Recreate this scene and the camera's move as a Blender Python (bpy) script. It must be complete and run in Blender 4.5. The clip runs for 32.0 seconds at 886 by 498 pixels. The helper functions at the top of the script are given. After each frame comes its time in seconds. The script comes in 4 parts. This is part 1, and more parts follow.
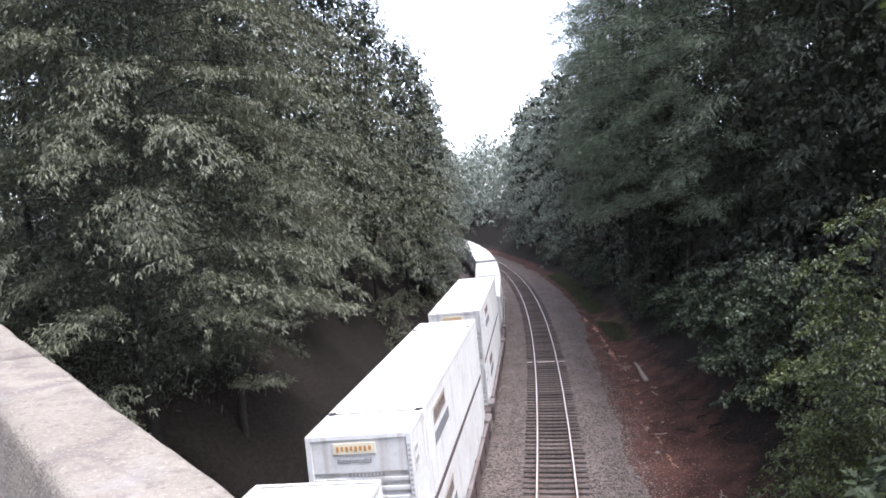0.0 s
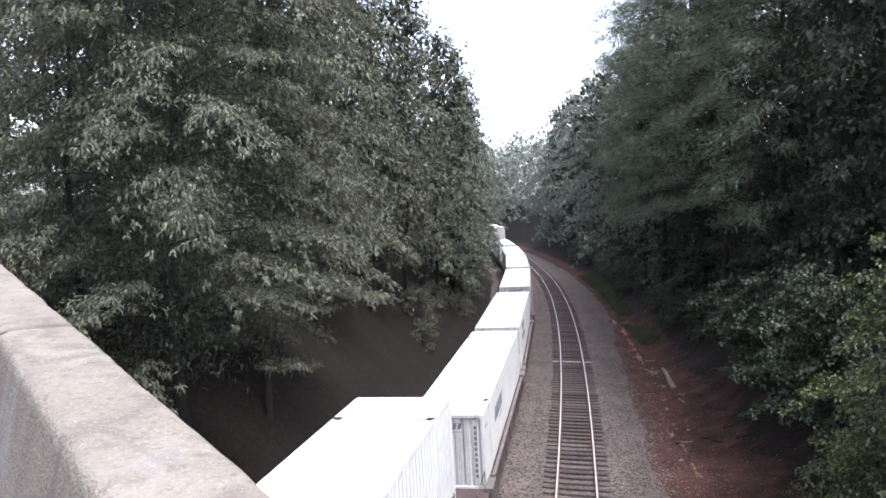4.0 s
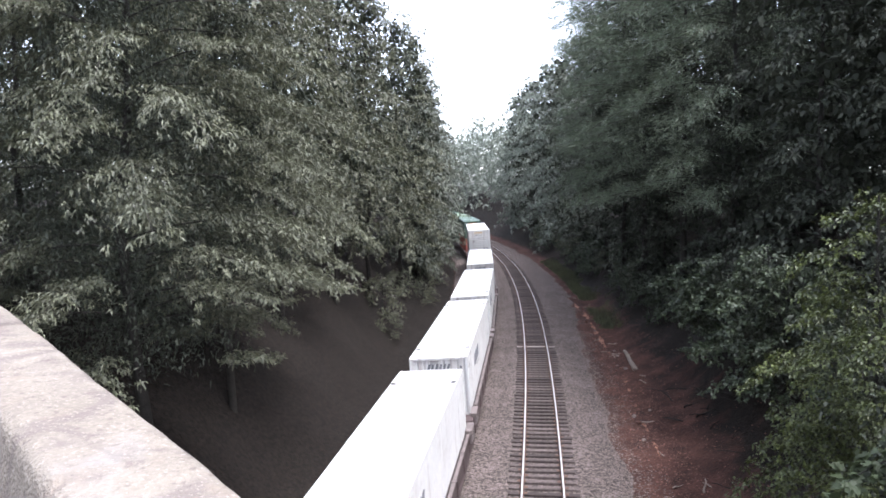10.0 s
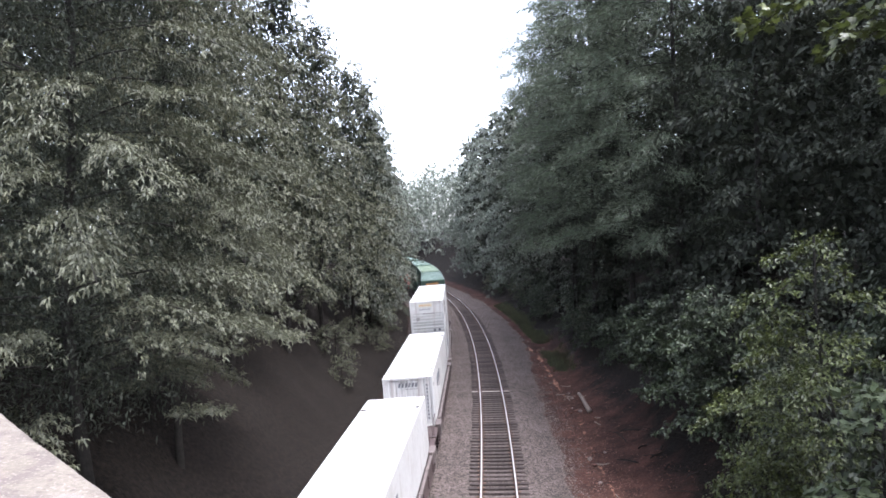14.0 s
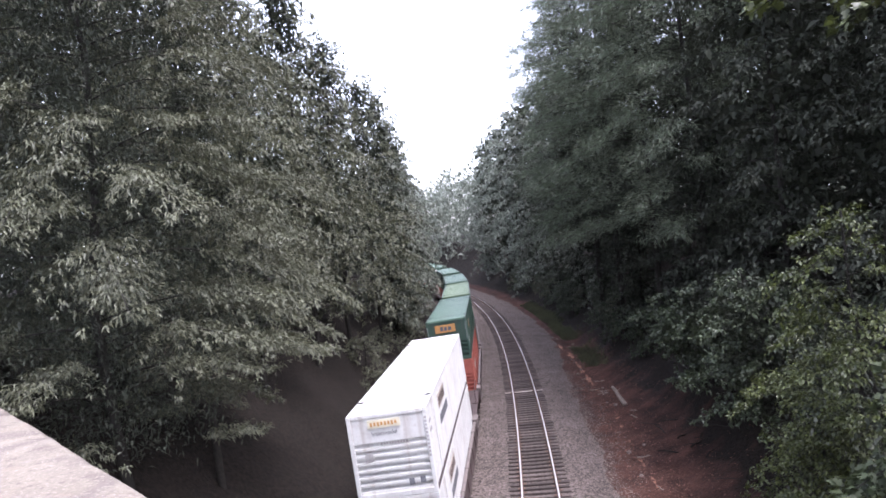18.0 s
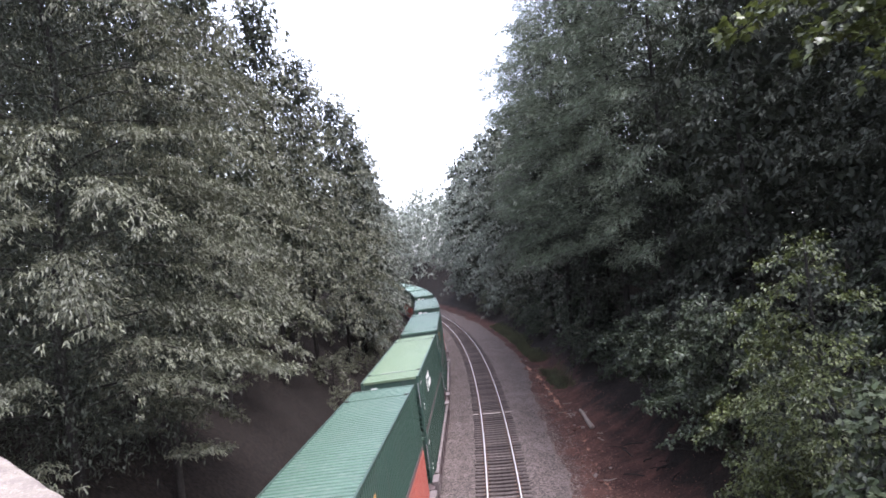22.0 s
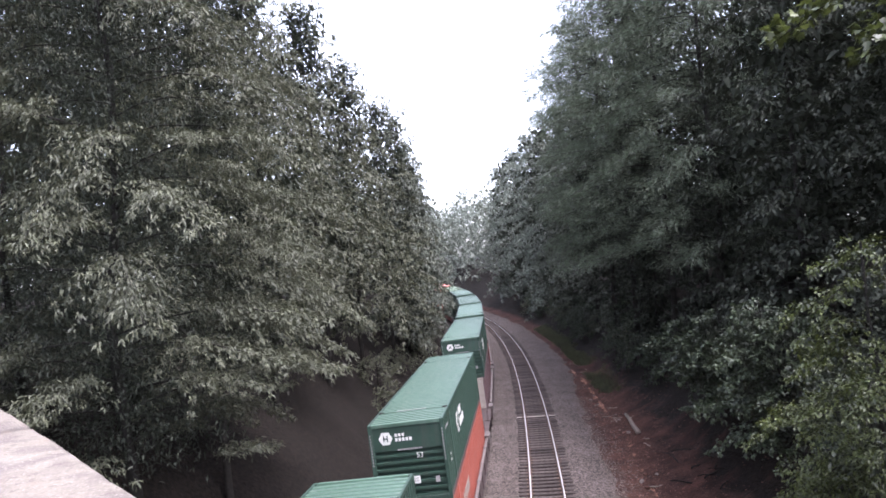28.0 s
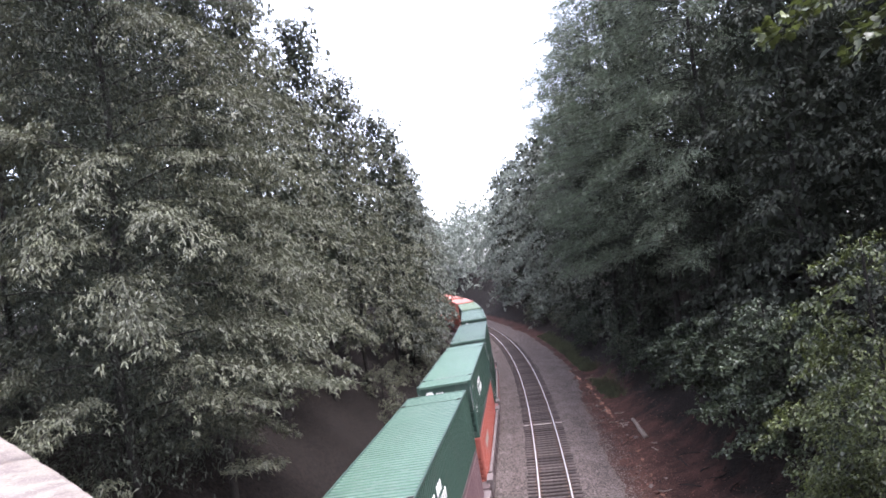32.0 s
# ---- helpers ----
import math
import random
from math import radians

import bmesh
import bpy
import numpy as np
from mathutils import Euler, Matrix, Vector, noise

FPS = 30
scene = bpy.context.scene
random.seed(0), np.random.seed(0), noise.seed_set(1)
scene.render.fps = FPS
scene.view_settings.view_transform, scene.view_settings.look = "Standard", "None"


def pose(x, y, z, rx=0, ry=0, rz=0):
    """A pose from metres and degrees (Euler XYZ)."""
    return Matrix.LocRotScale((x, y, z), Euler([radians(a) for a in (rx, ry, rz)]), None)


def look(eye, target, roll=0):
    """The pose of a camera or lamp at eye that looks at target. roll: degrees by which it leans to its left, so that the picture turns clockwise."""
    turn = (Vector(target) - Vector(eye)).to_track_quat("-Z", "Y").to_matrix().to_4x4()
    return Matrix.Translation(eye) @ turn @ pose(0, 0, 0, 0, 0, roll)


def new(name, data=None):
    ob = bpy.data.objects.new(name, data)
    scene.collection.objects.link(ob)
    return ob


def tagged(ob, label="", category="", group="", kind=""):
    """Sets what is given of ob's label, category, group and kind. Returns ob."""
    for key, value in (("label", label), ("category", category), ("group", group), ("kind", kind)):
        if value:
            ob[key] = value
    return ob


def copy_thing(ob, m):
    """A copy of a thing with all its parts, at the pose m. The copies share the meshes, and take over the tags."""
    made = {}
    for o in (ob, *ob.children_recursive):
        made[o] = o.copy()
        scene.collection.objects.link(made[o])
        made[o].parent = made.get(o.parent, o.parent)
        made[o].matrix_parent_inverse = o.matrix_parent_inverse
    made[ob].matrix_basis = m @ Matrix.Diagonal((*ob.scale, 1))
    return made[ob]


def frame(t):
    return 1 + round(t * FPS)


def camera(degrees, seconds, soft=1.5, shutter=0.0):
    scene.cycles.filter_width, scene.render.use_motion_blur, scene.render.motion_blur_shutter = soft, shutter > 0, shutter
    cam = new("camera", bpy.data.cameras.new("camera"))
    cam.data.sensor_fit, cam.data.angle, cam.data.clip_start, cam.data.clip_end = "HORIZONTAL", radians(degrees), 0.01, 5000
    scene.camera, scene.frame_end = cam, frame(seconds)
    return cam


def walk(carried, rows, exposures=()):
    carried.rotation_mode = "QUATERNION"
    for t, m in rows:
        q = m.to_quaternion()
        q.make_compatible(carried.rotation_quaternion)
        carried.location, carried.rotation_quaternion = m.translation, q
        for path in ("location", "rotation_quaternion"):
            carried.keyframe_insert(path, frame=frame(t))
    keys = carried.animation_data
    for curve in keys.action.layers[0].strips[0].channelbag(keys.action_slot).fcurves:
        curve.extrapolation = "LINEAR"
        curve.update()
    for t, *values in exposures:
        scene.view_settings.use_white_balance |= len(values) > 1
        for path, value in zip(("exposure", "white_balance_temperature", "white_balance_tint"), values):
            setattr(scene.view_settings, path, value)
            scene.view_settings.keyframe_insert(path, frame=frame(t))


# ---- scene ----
# camera: carried by hand beside the bridge parapet
cam = camera(63.16, 32.0, soft=1.7)
PATH = [
    (0.0, 0.043, -0.069, 11.024, 0.57, -3.49, 3.00),
    (0.5, 0.027, -0.077, 11.018, -1.61, -2.46, 2.25),
    (1.0, 0.046, -0.102, 11.025, -0.82, -1.01, 2.31),
    (1.5, 0.041, -0.113, 11.020, -1.47, -4.62, 1.70),
    (2.0, 0.058, -0.062, 11.008, -0.11, -2.52, 0.17),
    (2.5, 0.004, 0.025, 11.006, 4.96, -2.29, 0.40),
    (3.0, 0.017, -0.041, 11.010, 4.22, -2.55, 0.68),
    (3.5, -0.004, 0.052, 11.000, 3.29, -4.23, 0.70),
    (4.0, -0.002, 0.046, 10.999, 3.19, -3.94, 0.15),
    (4.5, 0.004, 0.046, 11.002, 1.73, -4.77, -0.88),
    (6.5, 0.010, 0.039, 11.001, 1.84, -5.74, 0.84),
    (7.0, 0.002, 0.027, 11.012, -0.97, -5.51, 1.08),
    (7.5, 0.029, 0.032, 11.011, -3.96, -3.99, 2.89),
    (8.0, 0.029, 0.041, 11.010, -2.69, -4.50, 2.11),
    (8.5, 0.031, 0.049, 11.000, -2.50, -5.87, 0.19),
    (9.0, 0.007, 0.031, 11.008, 0.00, -5.71, 1.27),
    (9.5, 0.007, 0.036, 11.000, 0.44, -4.85, 0.97),
    (10.0, 0.010, 0.042, 10.997, 0.16, -4.90, 1.10),
    (10.5, 0.027, 0.044, 10.993, -3.11, -5.66, 0.50),
    (11.0, 0.014, 0.025, 10.999, -1.51, -4.75, 1.09),
    (11.5, 0.012, 0.037, 10.998, -1.74, -4.75, 1.08),
    (12.0, 0.017, 0.030, 10.995, -2.19, -5.03, 1.04),
    (12.5, 0.030, 0.032, 10.994, -4.16, -5.66, 0.52),
    (13.0, 0.032, 0.015, 10.996, -3.57, -5.48, 0.50),
    (13.5, 0.026, 0.005, 11.002, -3.80, -4.05, -0.15),
    (14.0, 0.028, -0.004, 11.013, -3.59, -1.41, 1.77),
    (14.5, 0.041, 0.035, 11.007, -3.41, 0.76, 0.81),
    (16.5, -0.014, 0.020, 11.000, -1.91, -0.03, 3.60),
    (17.0, -0.012, -0.009, 11.006, -2.10, 0.58, 3.88),
    (17.5, -0.013, -0.037, 11.004, -2.04, -0.70, 5.41),
    (18.0, -0.008, -0.015, 10.997, -1.98, -0.92, 6.19),
    (18.5, -0.006, -0.013, 11.003, -2.42, -1.04, 5.98),
    (19.0, -0.010, -0.009, 11.002, -3.08, -0.13, 5.19),
    (19.5, -0.006, -0.019, 11.007, -2.81, -0.03, 4.92),
    (20.0, -0.009, 0.004, 11.000, -2.36, -0.04, 5.56),
    (20.5, -0.013, -0.018, 11.005, -3.47, 0.19, 4.83),
    (21.0, -0.006, -0.022, 11.004, -5.61, 0.20, 5.26),
    (21.5, -0.010, -0.015, 11.004, -6.76, -1.09, 5.45),
    (22.0, -0.011, -0.008, 11.004, -4.31, 0.44, 5.08),
    (22.5, -0.010, -0.027, 11.005, 0.56, 1.73, 3.52),
    (23.0, -0.035, 0.022, 11.004, 5.24, 0.91, 6.78),
    (23.5, -0.047, 0.029, 10.999, 9.89, 1.60, 6.51),
    (24.0, -0.036, 0.015, 10.999, 8.65, 1.82, 5.32),
    (24.5, -0.049, 0.010, 10.997, 2.78, 1.48, 5.34),
    (25.0, -0.047, 0.040, 10.995, -2.38, 1.18, 6.04),
    (25.5, -0.051, 0.035, 10.997, -1.27, 1.28, 6.06),
    (26.0, -0.038, 0.052, 11.000, -1.80, 0.96, 5.34),
    (26.5, -0.039, 0.024, 10.991, -1.24, 0.52, 5.73),
    (28.5, -0.021, -0.035, 11.027, -0.77, 1.13, 4.74),
    (29.0, -0.017, -0.036, 11.033, -0.80, 1.32, 4.87),
    (29.5, -0.016, -0.031, 11.031, -1.36, 1.05, 4.93),
    (30.0, -0.016, -0.036, 11.032, -1.44, 0.69, 3.95),
    (30.5, -0.012, -0.040, 11.036, -1.56, 0.46, 2.41),
    (31.0, -0.014, -0.040, 11.021, -0.90, -0.78, 4.62),
    (31.5, -0.009, -0.023, 11.030, -0.63, 1.01, 5.69),
    (32.0, -0.006, -0.034, 11.034, -0.70, 1.69, 6.75),
]
# stops, kelvin and tint: the camera opens up a little when the dark wood fills its view
EXPOSURES = [(t, stops + 0.4, 6000, 14 if t < 15 else 21) for t, stops in ((0, 1.9), (4, 1.85), (7, 1.95), (9, 2.05), (13, 2.05), (17, 1.95), (20, 2.05), (22, 2.1), (23.4, 2.2), (24, 1.85), (25, 1.75), (26, 1.95), (28, 2.05), (32, 2.2))]
walk(cam, [(t, pose(x, y, z, 90 + pitch, roll, yaw)) for t, x, y, z, yaw, pitch, roll in PATH], EXPOSURES)

# ---- world and light: thin bright overcast ----
world = bpy.data.worlds.new("overcast_sky")
scene.world = world
world.use_nodes = True
wn, wl = world.node_tree.nodes, world.node_tree.links
sky = wn.new("ShaderNodeTexSky")
sky.sky_type, sky.sun_disc = "NISHITA", False
sky.sun_elevation, sky.sun_rotation = radians(67), radians(127)
sky.air_density, sky.dust_density, sky.ozone_density = 1.0, 2.0, 1.5
grey = wn.new("ShaderNodeHueSaturation")
grey.inputs["Saturation"].default_value = 0.4
wl.new(sky.outputs[0], grey.inputs["Color"])
wl.new(grey.outputs[0], wn["Background"].inputs["Color"])
wn["Background"].inputs["Strength"].default_value = 0.15
sun = new("sun", bpy.data.lights.new("sun", "SUN"))
sun.data.energy, sun.data.angle, sun.data.color = 1.4, radians(24), (1.0, 0.98, 0.96)
sun.matrix_world = look((34, -26, 101), (0, 0, 0))


# ---- materials ----
def material(name, colour, dark=None, scale=8.0, rough=0.7, metal=0.0, bump=0.0, fine=60.0, spread=0.0, coat=0.0, translucent=0.0, island=0.0):
    """Two scales of noise between two colours, bump, and a spread of tone from piece to piece."""
    m = bpy.data.materials.new(name)
    m.use_nodes = True
    n, l = m.node_tree.nodes, m.node_tree.links
    b = n["Principled BSDF"]
    b.inputs["Roughness"].default_value, b.inputs["Metallic"].default_value = rough, metal
    if rough > 0.84:  # dry, dusty and earthy surfaces hardly shine
        b.inputs["Specular IOR Level"].default_value = 0.12
    dark = dark or tuple(c * 0.7 for c in colour)
    co = n.new("ShaderNodeTexCoord")
    big, small = n.new("ShaderNodeTexNoise"), n.new("ShaderNodeTexNoise")
    big.inputs["Scale"].default_value, small.inputs["Scale"].default_value = scale, fine
    big.inputs["Detail"].default_value = small.inputs["Detail"].default_value = 3
    for x in (big, small):
        l.new(co.outputs["Object"], x.inputs["Vector"])
    add = n.new("ShaderNodeMath")
    add.operation = "ADD"
    l.new(big.outputs["Fac"], add.inputs[0]), l.new(small.outputs["Fac"], add.inputs[1])
    ramp = n.new("ShaderNodeValToRGB")
    ramp.color_ramp.elements[0].position, ramp.color_ramp.elements[1].position = 0.36, 0.64
    ramp.color_ramp.elements[0].color, ramp.color_ramp.elements[1].color = (*dark, 1), (*colour, 1)
    half = n.new("ShaderNodeMath")
    half.operation, half.inputs[1].default_value = "MULTIPLY", 0.5
    l.new(add.outputs[0], half.inputs[0]), l.new(half.outputs[0], ramp.inputs["Fac"])
    out = ramp.outputs["Color"]
    for amount, kind, socket in ((spread, "ShaderNodeObjectInfo", "Random"), (island, "ShaderNodeNewGeometry", "Random Per Island")):
        if amount:
            info, to, hsv = n.new(kind), n.new("ShaderNodeMapRange"), n.new("ShaderNodeHueSaturation")
            to.inputs["To Min"].default_value, to.inputs["To Max"].default_value = 1 - amount, 1 + amount
            l.new(info.outputs[socket], to.inputs["Value"])
            l.new(to.outputs[0], hsv.inputs["Value"])
            l.new(out, hsv.inputs["Color"])
            out = hsv.outputs["Color"]
    l.new(out, b.inputs["Base Color"])
    if bump:
        bp = n.new("ShaderNodeBump")
        bp.inputs["Strength"].default_value, bp.inputs["Distance"].default_value = bump, 0.02
        l.new(add.outputs[0], bp.inputs["Height"]), l.new(bp.outputs[0], b.inputs["Normal"])
    if translucent:
        tr, mix = n.new("ShaderNodeBsdfTranslucent"), n.new("ShaderNodeMixShader")
        l.new(out, tr.inputs["Color"])
        mix.inputs[0].default_value = translucent
        l.new(b.outputs[0], mix.inputs[1]), l.new(tr.outputs[0], mix.inputs[2])
        l.new(mix.outputs[0], n["Material Output"].inputs["Surface"])
    return m


LEAF_OLIVE = material("olive_leaves", (0.112, 0.116, 0.07), (0.055, 0.058, 0.035), 0.5, 0.55, fine=3.0, translucent=0.25, island=0.35)
# middle distance: leaf colour greyed part of the way towards the haze
LEAF_HALF_HAZED = material("grey_green_leaves", (0.135, 0.145, 0.108), (0.08, 0.088, 0.066), 0.2, 0.5, fine=1.5, translucent=0.3, island=0.35)
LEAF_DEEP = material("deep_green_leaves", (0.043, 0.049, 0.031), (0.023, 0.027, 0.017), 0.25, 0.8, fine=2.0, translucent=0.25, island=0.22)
LEAF_BRIGHT = material("bright_green_leaves", (0.084, 0.1, 0.025), (0.034, 0.045, 0.014), 0.6, 0.45, fine=3.0, translucent=0.3, island=0.4)
LEAF_BROAD = material("broad_pale_leaves", (0.07, 0.09, 0.038), (0.038, 0.05, 0.022), 0.8, 0.65, fine=4.0, translucent=0.3, island=0.3)
# far trees: the valley's haze is put into this paler leaf colour
LEAF_HAZED = material("pale_far_leaves", (0.165, 0.18, 0.145), (0.11, 0.125, 0.098), 0.1, 0.6, fine=0.6, translucent=0.3, island=0.35)
GRASS = material("rough_grass", (0.1, 0.11, 0.055), (0.06, 0.063, 0.036), 0.6, 0.7, fine=3, translucent=0.25, island=0.4)
STONE = material("grey_stone_chips", (0.165, 0.13, 0.114), (0.08, 0.063, 0.056), 3.0, 0.95, fine=20, island=0.5)
NEEDLES = material("pine_needles", (0.13, 0.155, 0.1), (0.075, 0.094, 0.058), 0.4, 0.55, fine=3.0, translucent=0.15, island=0.35)
LEAF_MID = material("mid_green_rounded_leaves", (0.049, 0.065, 0.029), (0.024, 0.033, 0.015), 0.6, 0.5, fine=4.0, translucent=0.2, island=0.35)
BARK = material("grey_brown_bark", (0.036, 0.032, 0.028), (0.018, 0.016, 0.014), 3.0, 0.95, bump=0.8, fine=30)


def soil(name):
    """Red clay, brown leaf litter darkened for tree shade and thin grass, by the share of clay that the ground
    carries.
    """
    m = material(name, (0.09, 0.042, 0.031), (0.032, 0.017, 0.014), 0.9, 0.95, bump=0.8, fine=9)
    n, l = m.node_tree.nodes, m.node_tree.links
    b, ramp = n["Principled BSDF"], n["Color Ramp"]
    n["Bump"].inputs["Distance"].default_value = 0.09
    share, co, edge = n.new("ShaderNodeAttribute"), n.new("ShaderNodeTexCoord"), n.new("ShaderNodeTexNoise")
    share.attribute_name = "clay_share"
    edge.inputs["Scale"].default_value, edge.inputs["Detail"].default_value = 0.8, 5
    l.new(co.outputs["Object"], edge.inputs["Vector"])
    add, step = n.new("ShaderNodeMath"), n.new("ShaderNodeMapRange")
    l.new(share.outputs["Fac"], add.inputs[0]), l.new(edge.outputs["Fac"], add.inputs[1])
    step.inputs["From Min"].default_value, step.inputs["From Max"].default_value = 0.84, 1.28
    l.new(add.outputs[0], step.inputs["Value"])
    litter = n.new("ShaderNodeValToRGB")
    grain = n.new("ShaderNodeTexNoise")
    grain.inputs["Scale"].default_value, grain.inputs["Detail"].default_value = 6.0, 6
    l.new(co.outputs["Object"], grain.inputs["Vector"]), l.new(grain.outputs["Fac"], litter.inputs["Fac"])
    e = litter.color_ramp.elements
    # litter tones lowered to near black, taking in the shade under the trees
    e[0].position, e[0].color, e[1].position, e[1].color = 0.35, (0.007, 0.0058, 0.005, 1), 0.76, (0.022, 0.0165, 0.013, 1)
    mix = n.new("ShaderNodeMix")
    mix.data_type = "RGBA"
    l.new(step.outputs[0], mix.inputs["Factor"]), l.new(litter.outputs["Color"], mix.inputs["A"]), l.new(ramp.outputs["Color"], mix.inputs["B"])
    # raw orange clay where the ditch's edge has washed out
    wash, thin, ochre = n.new("ShaderNodeAttribute"), n.new("ShaderNodeMapRange"), n.new("ShaderNodeMix")
    wash.attribute_name = "washed_share"
    plus = n.new("ShaderNodeMath")
    l.new(wash.outputs["Fac"], plus.inputs[0]), l.new(edge.outputs["Fac"], plus.inputs[1])
    thin.inputs["From Min"].default_value, thin.inputs["From Max"].default_value = 1.0, 1.12
    l.new(plus.outputs[0], thin.inputs["Value"])
    ochre.data_type = "RGBA"
    ochre.inputs["B"].default_value = (0.29, 0.15, 0.102, 1)
    l.new(thin.outputs[0], ochre.inputs["Factor"]), l.new(mix.outputs["Result"], ochre.inputs["A"])
    l.new(ochre.outputs["Result"], b.inputs["Base Color"])
    return m


SOIL = soil("clay_and_litter")


def crushed_stone(name):
    """Ballast: stones told apart by tone, with dark gaps."""
    m = material(name, (0.104, 0.083, 0.075), (0.062, 0.05, 0.044), 0.5, 0.95, fine=4)
    n, l = m.node_tree.nodes, m.node_tree.links
    b, ramp = n["Principled BSDF"], n["Color Ramp"]
    co, cells, tone, mul = n.new("ShaderNodeTexCoord"), n.new("ShaderNodeTexVoronoi"), n.new("ShaderNodeMapRange"), n.new("ShaderNodeHueSaturation")
    cells.inputs["Scale"].default_value = 15.0
    l.new(co.outputs["Object"], cells.inputs["Vector"])
    split = n.new("ShaderNodeSeparateColor")
    l.new(cells.outputs["Color"], split.inputs[0])
    tone.inputs["To Min"].default_value, tone.inputs["To Max"].default_value = 0.3, 2.0
    l.new(split.outputs[0], tone.inputs["Value"])
    l.new(tone.outputs[0], mul.inputs["Value"]), l.new(ramp.outputs["Color"], mul.inputs["Color"])
    l.new(mul.outputs[0], b.inputs["Base Color"])
    bp = n.new("ShaderNodeBump")
    bp.invert = True
    bp.inputs["Strength"].default_value, bp.inputs["Distance"].default_value = 1.0, 0.05
    l.new(cells.outputs["Distance"], bp.inputs["Height"]), l.new(bp.outputs[0], b.inputs["Normal"])
    return m


BALLAST = crushed_stone("grey_ballast")
TIE = material("weathered_tie_wood", (0.098, 0.078, 0.072), (0.045, 0.036, 0.033), 5.0, 0.9, bump=0.5, fine=50, spread=0.35)
STEEL = material("polished_rail_head", (0.62, 0.60, 0.59), (0.48, 0.46, 0.45), 3.0, 0.5, metal=0.45)
RUST = material("rusty_rail_steel", (0.12, 0.075, 0.055), (0.06, 0.038, 0.03), 9.0, 0.85, bump=0.3)


def weathered_concrete(name):
    """Warm concrete with exposed grit, pits, dark drips and pale lime stains."""
    m = material(name, (0.215, 0.187, 0.155), (0.155, 0.132, 0.108), 5.0, 0.95, fine=70)
    n, l = m.node_tree.nodes, m.node_tree.links
    b, ramp = n["Principled BSDF"], n["Color Ramp"]
    co = n.new("ShaderNodeTexCoord")

    def layer(scale, detail, stretch=(1, 1, 1), warp=0.0):
        to, tex = n.new("ShaderNodeMapping"), n.new("ShaderNodeTexNoise")
        to.inputs["Scale"].default_value = stretch
        tex.inputs["Scale"].default_value, tex.inputs["Detail"].default_value, tex.inputs["Distortion"].default_value = scale, detail, warp
        l.new(co.outputs["Object"], to.inputs["Vector"]), l.new(to.outputs[0], tex.inputs["Vector"])
        return tex.outputs["Fac"]

    pits, grit = layer(30.0, 4), layer(110.0, 2)
    rows = (
        (layer(0.9, 3, (1, 1, 0.7), 1.6), 0.53, 0.66, 0.3, (0.3, 0.27, 0.245, 1)),
        (layer(1.0, 4, (5, 5, 0.4), 1.0), 0.48, 0.66, 0.75, (0.125, 0.103, 0.092, 1)),
        (layer(1.0, 3, (3.2, 3.2, 0.3), 1.4), 0.57, 0.66, 0.3, (0.29, 0.28, 0.275, 1)),
        (grit, 0.58, 0.68, 0.45, (0.32, 0.285, 0.25, 1)),
        (pits, 0.59, 0.67, 0.6, (0.115, 0.092, 0.08, 1)),
        (layer(7.0, 4), 0.6, 0.72, 0.5, (0.19, 0.15, 0.12, 1)),
    )
    out = ramp.outputs["Color"]
    for fac, lo, hi, most, tone in rows:
        step, mix = n.new("ShaderNodeMapRange"), n.new("ShaderNodeMix")
        step.inputs["From Min"].default_value, step.inputs["From Max"].default_value, step.inputs["To Max"].default_value = lo, hi, most
        l.new(fac, step.inputs["Value"])
        mix.data_type = "RGBA"
        mix.inputs["B"].default_value = tone
        l.new(step.outputs[0], mix.inputs["Factor"]), l.new(out, mix.inputs["A"])
        out = mix.outputs["Result"]
    l.new(out, b.inputs["Base Color"])
    add, bp = n.new("ShaderNodeMath"), n.new("ShaderNodeBump")
    add.operation = "SUBTRACT"
    l.new(grit, add.inputs[0]), l.new(pits, add.inputs[1])
    bp.inputs["Strength"].default_value, bp.inputs["Distance"].default_value = 0.6, 0.014
    l.new(add.outputs[0], bp.inputs["Height"]), l.new(bp.outputs[0], b.inputs["Normal"])
    return m


CONCRETE = weathered_concrete("pale_weathered_concrete")
ROADWAY = material("worn_brown_road", (0.15, 0.127, 0.11), (0.075, 0.062, 0.053), 0.7, 0.9, bump=0.5, fine=12)


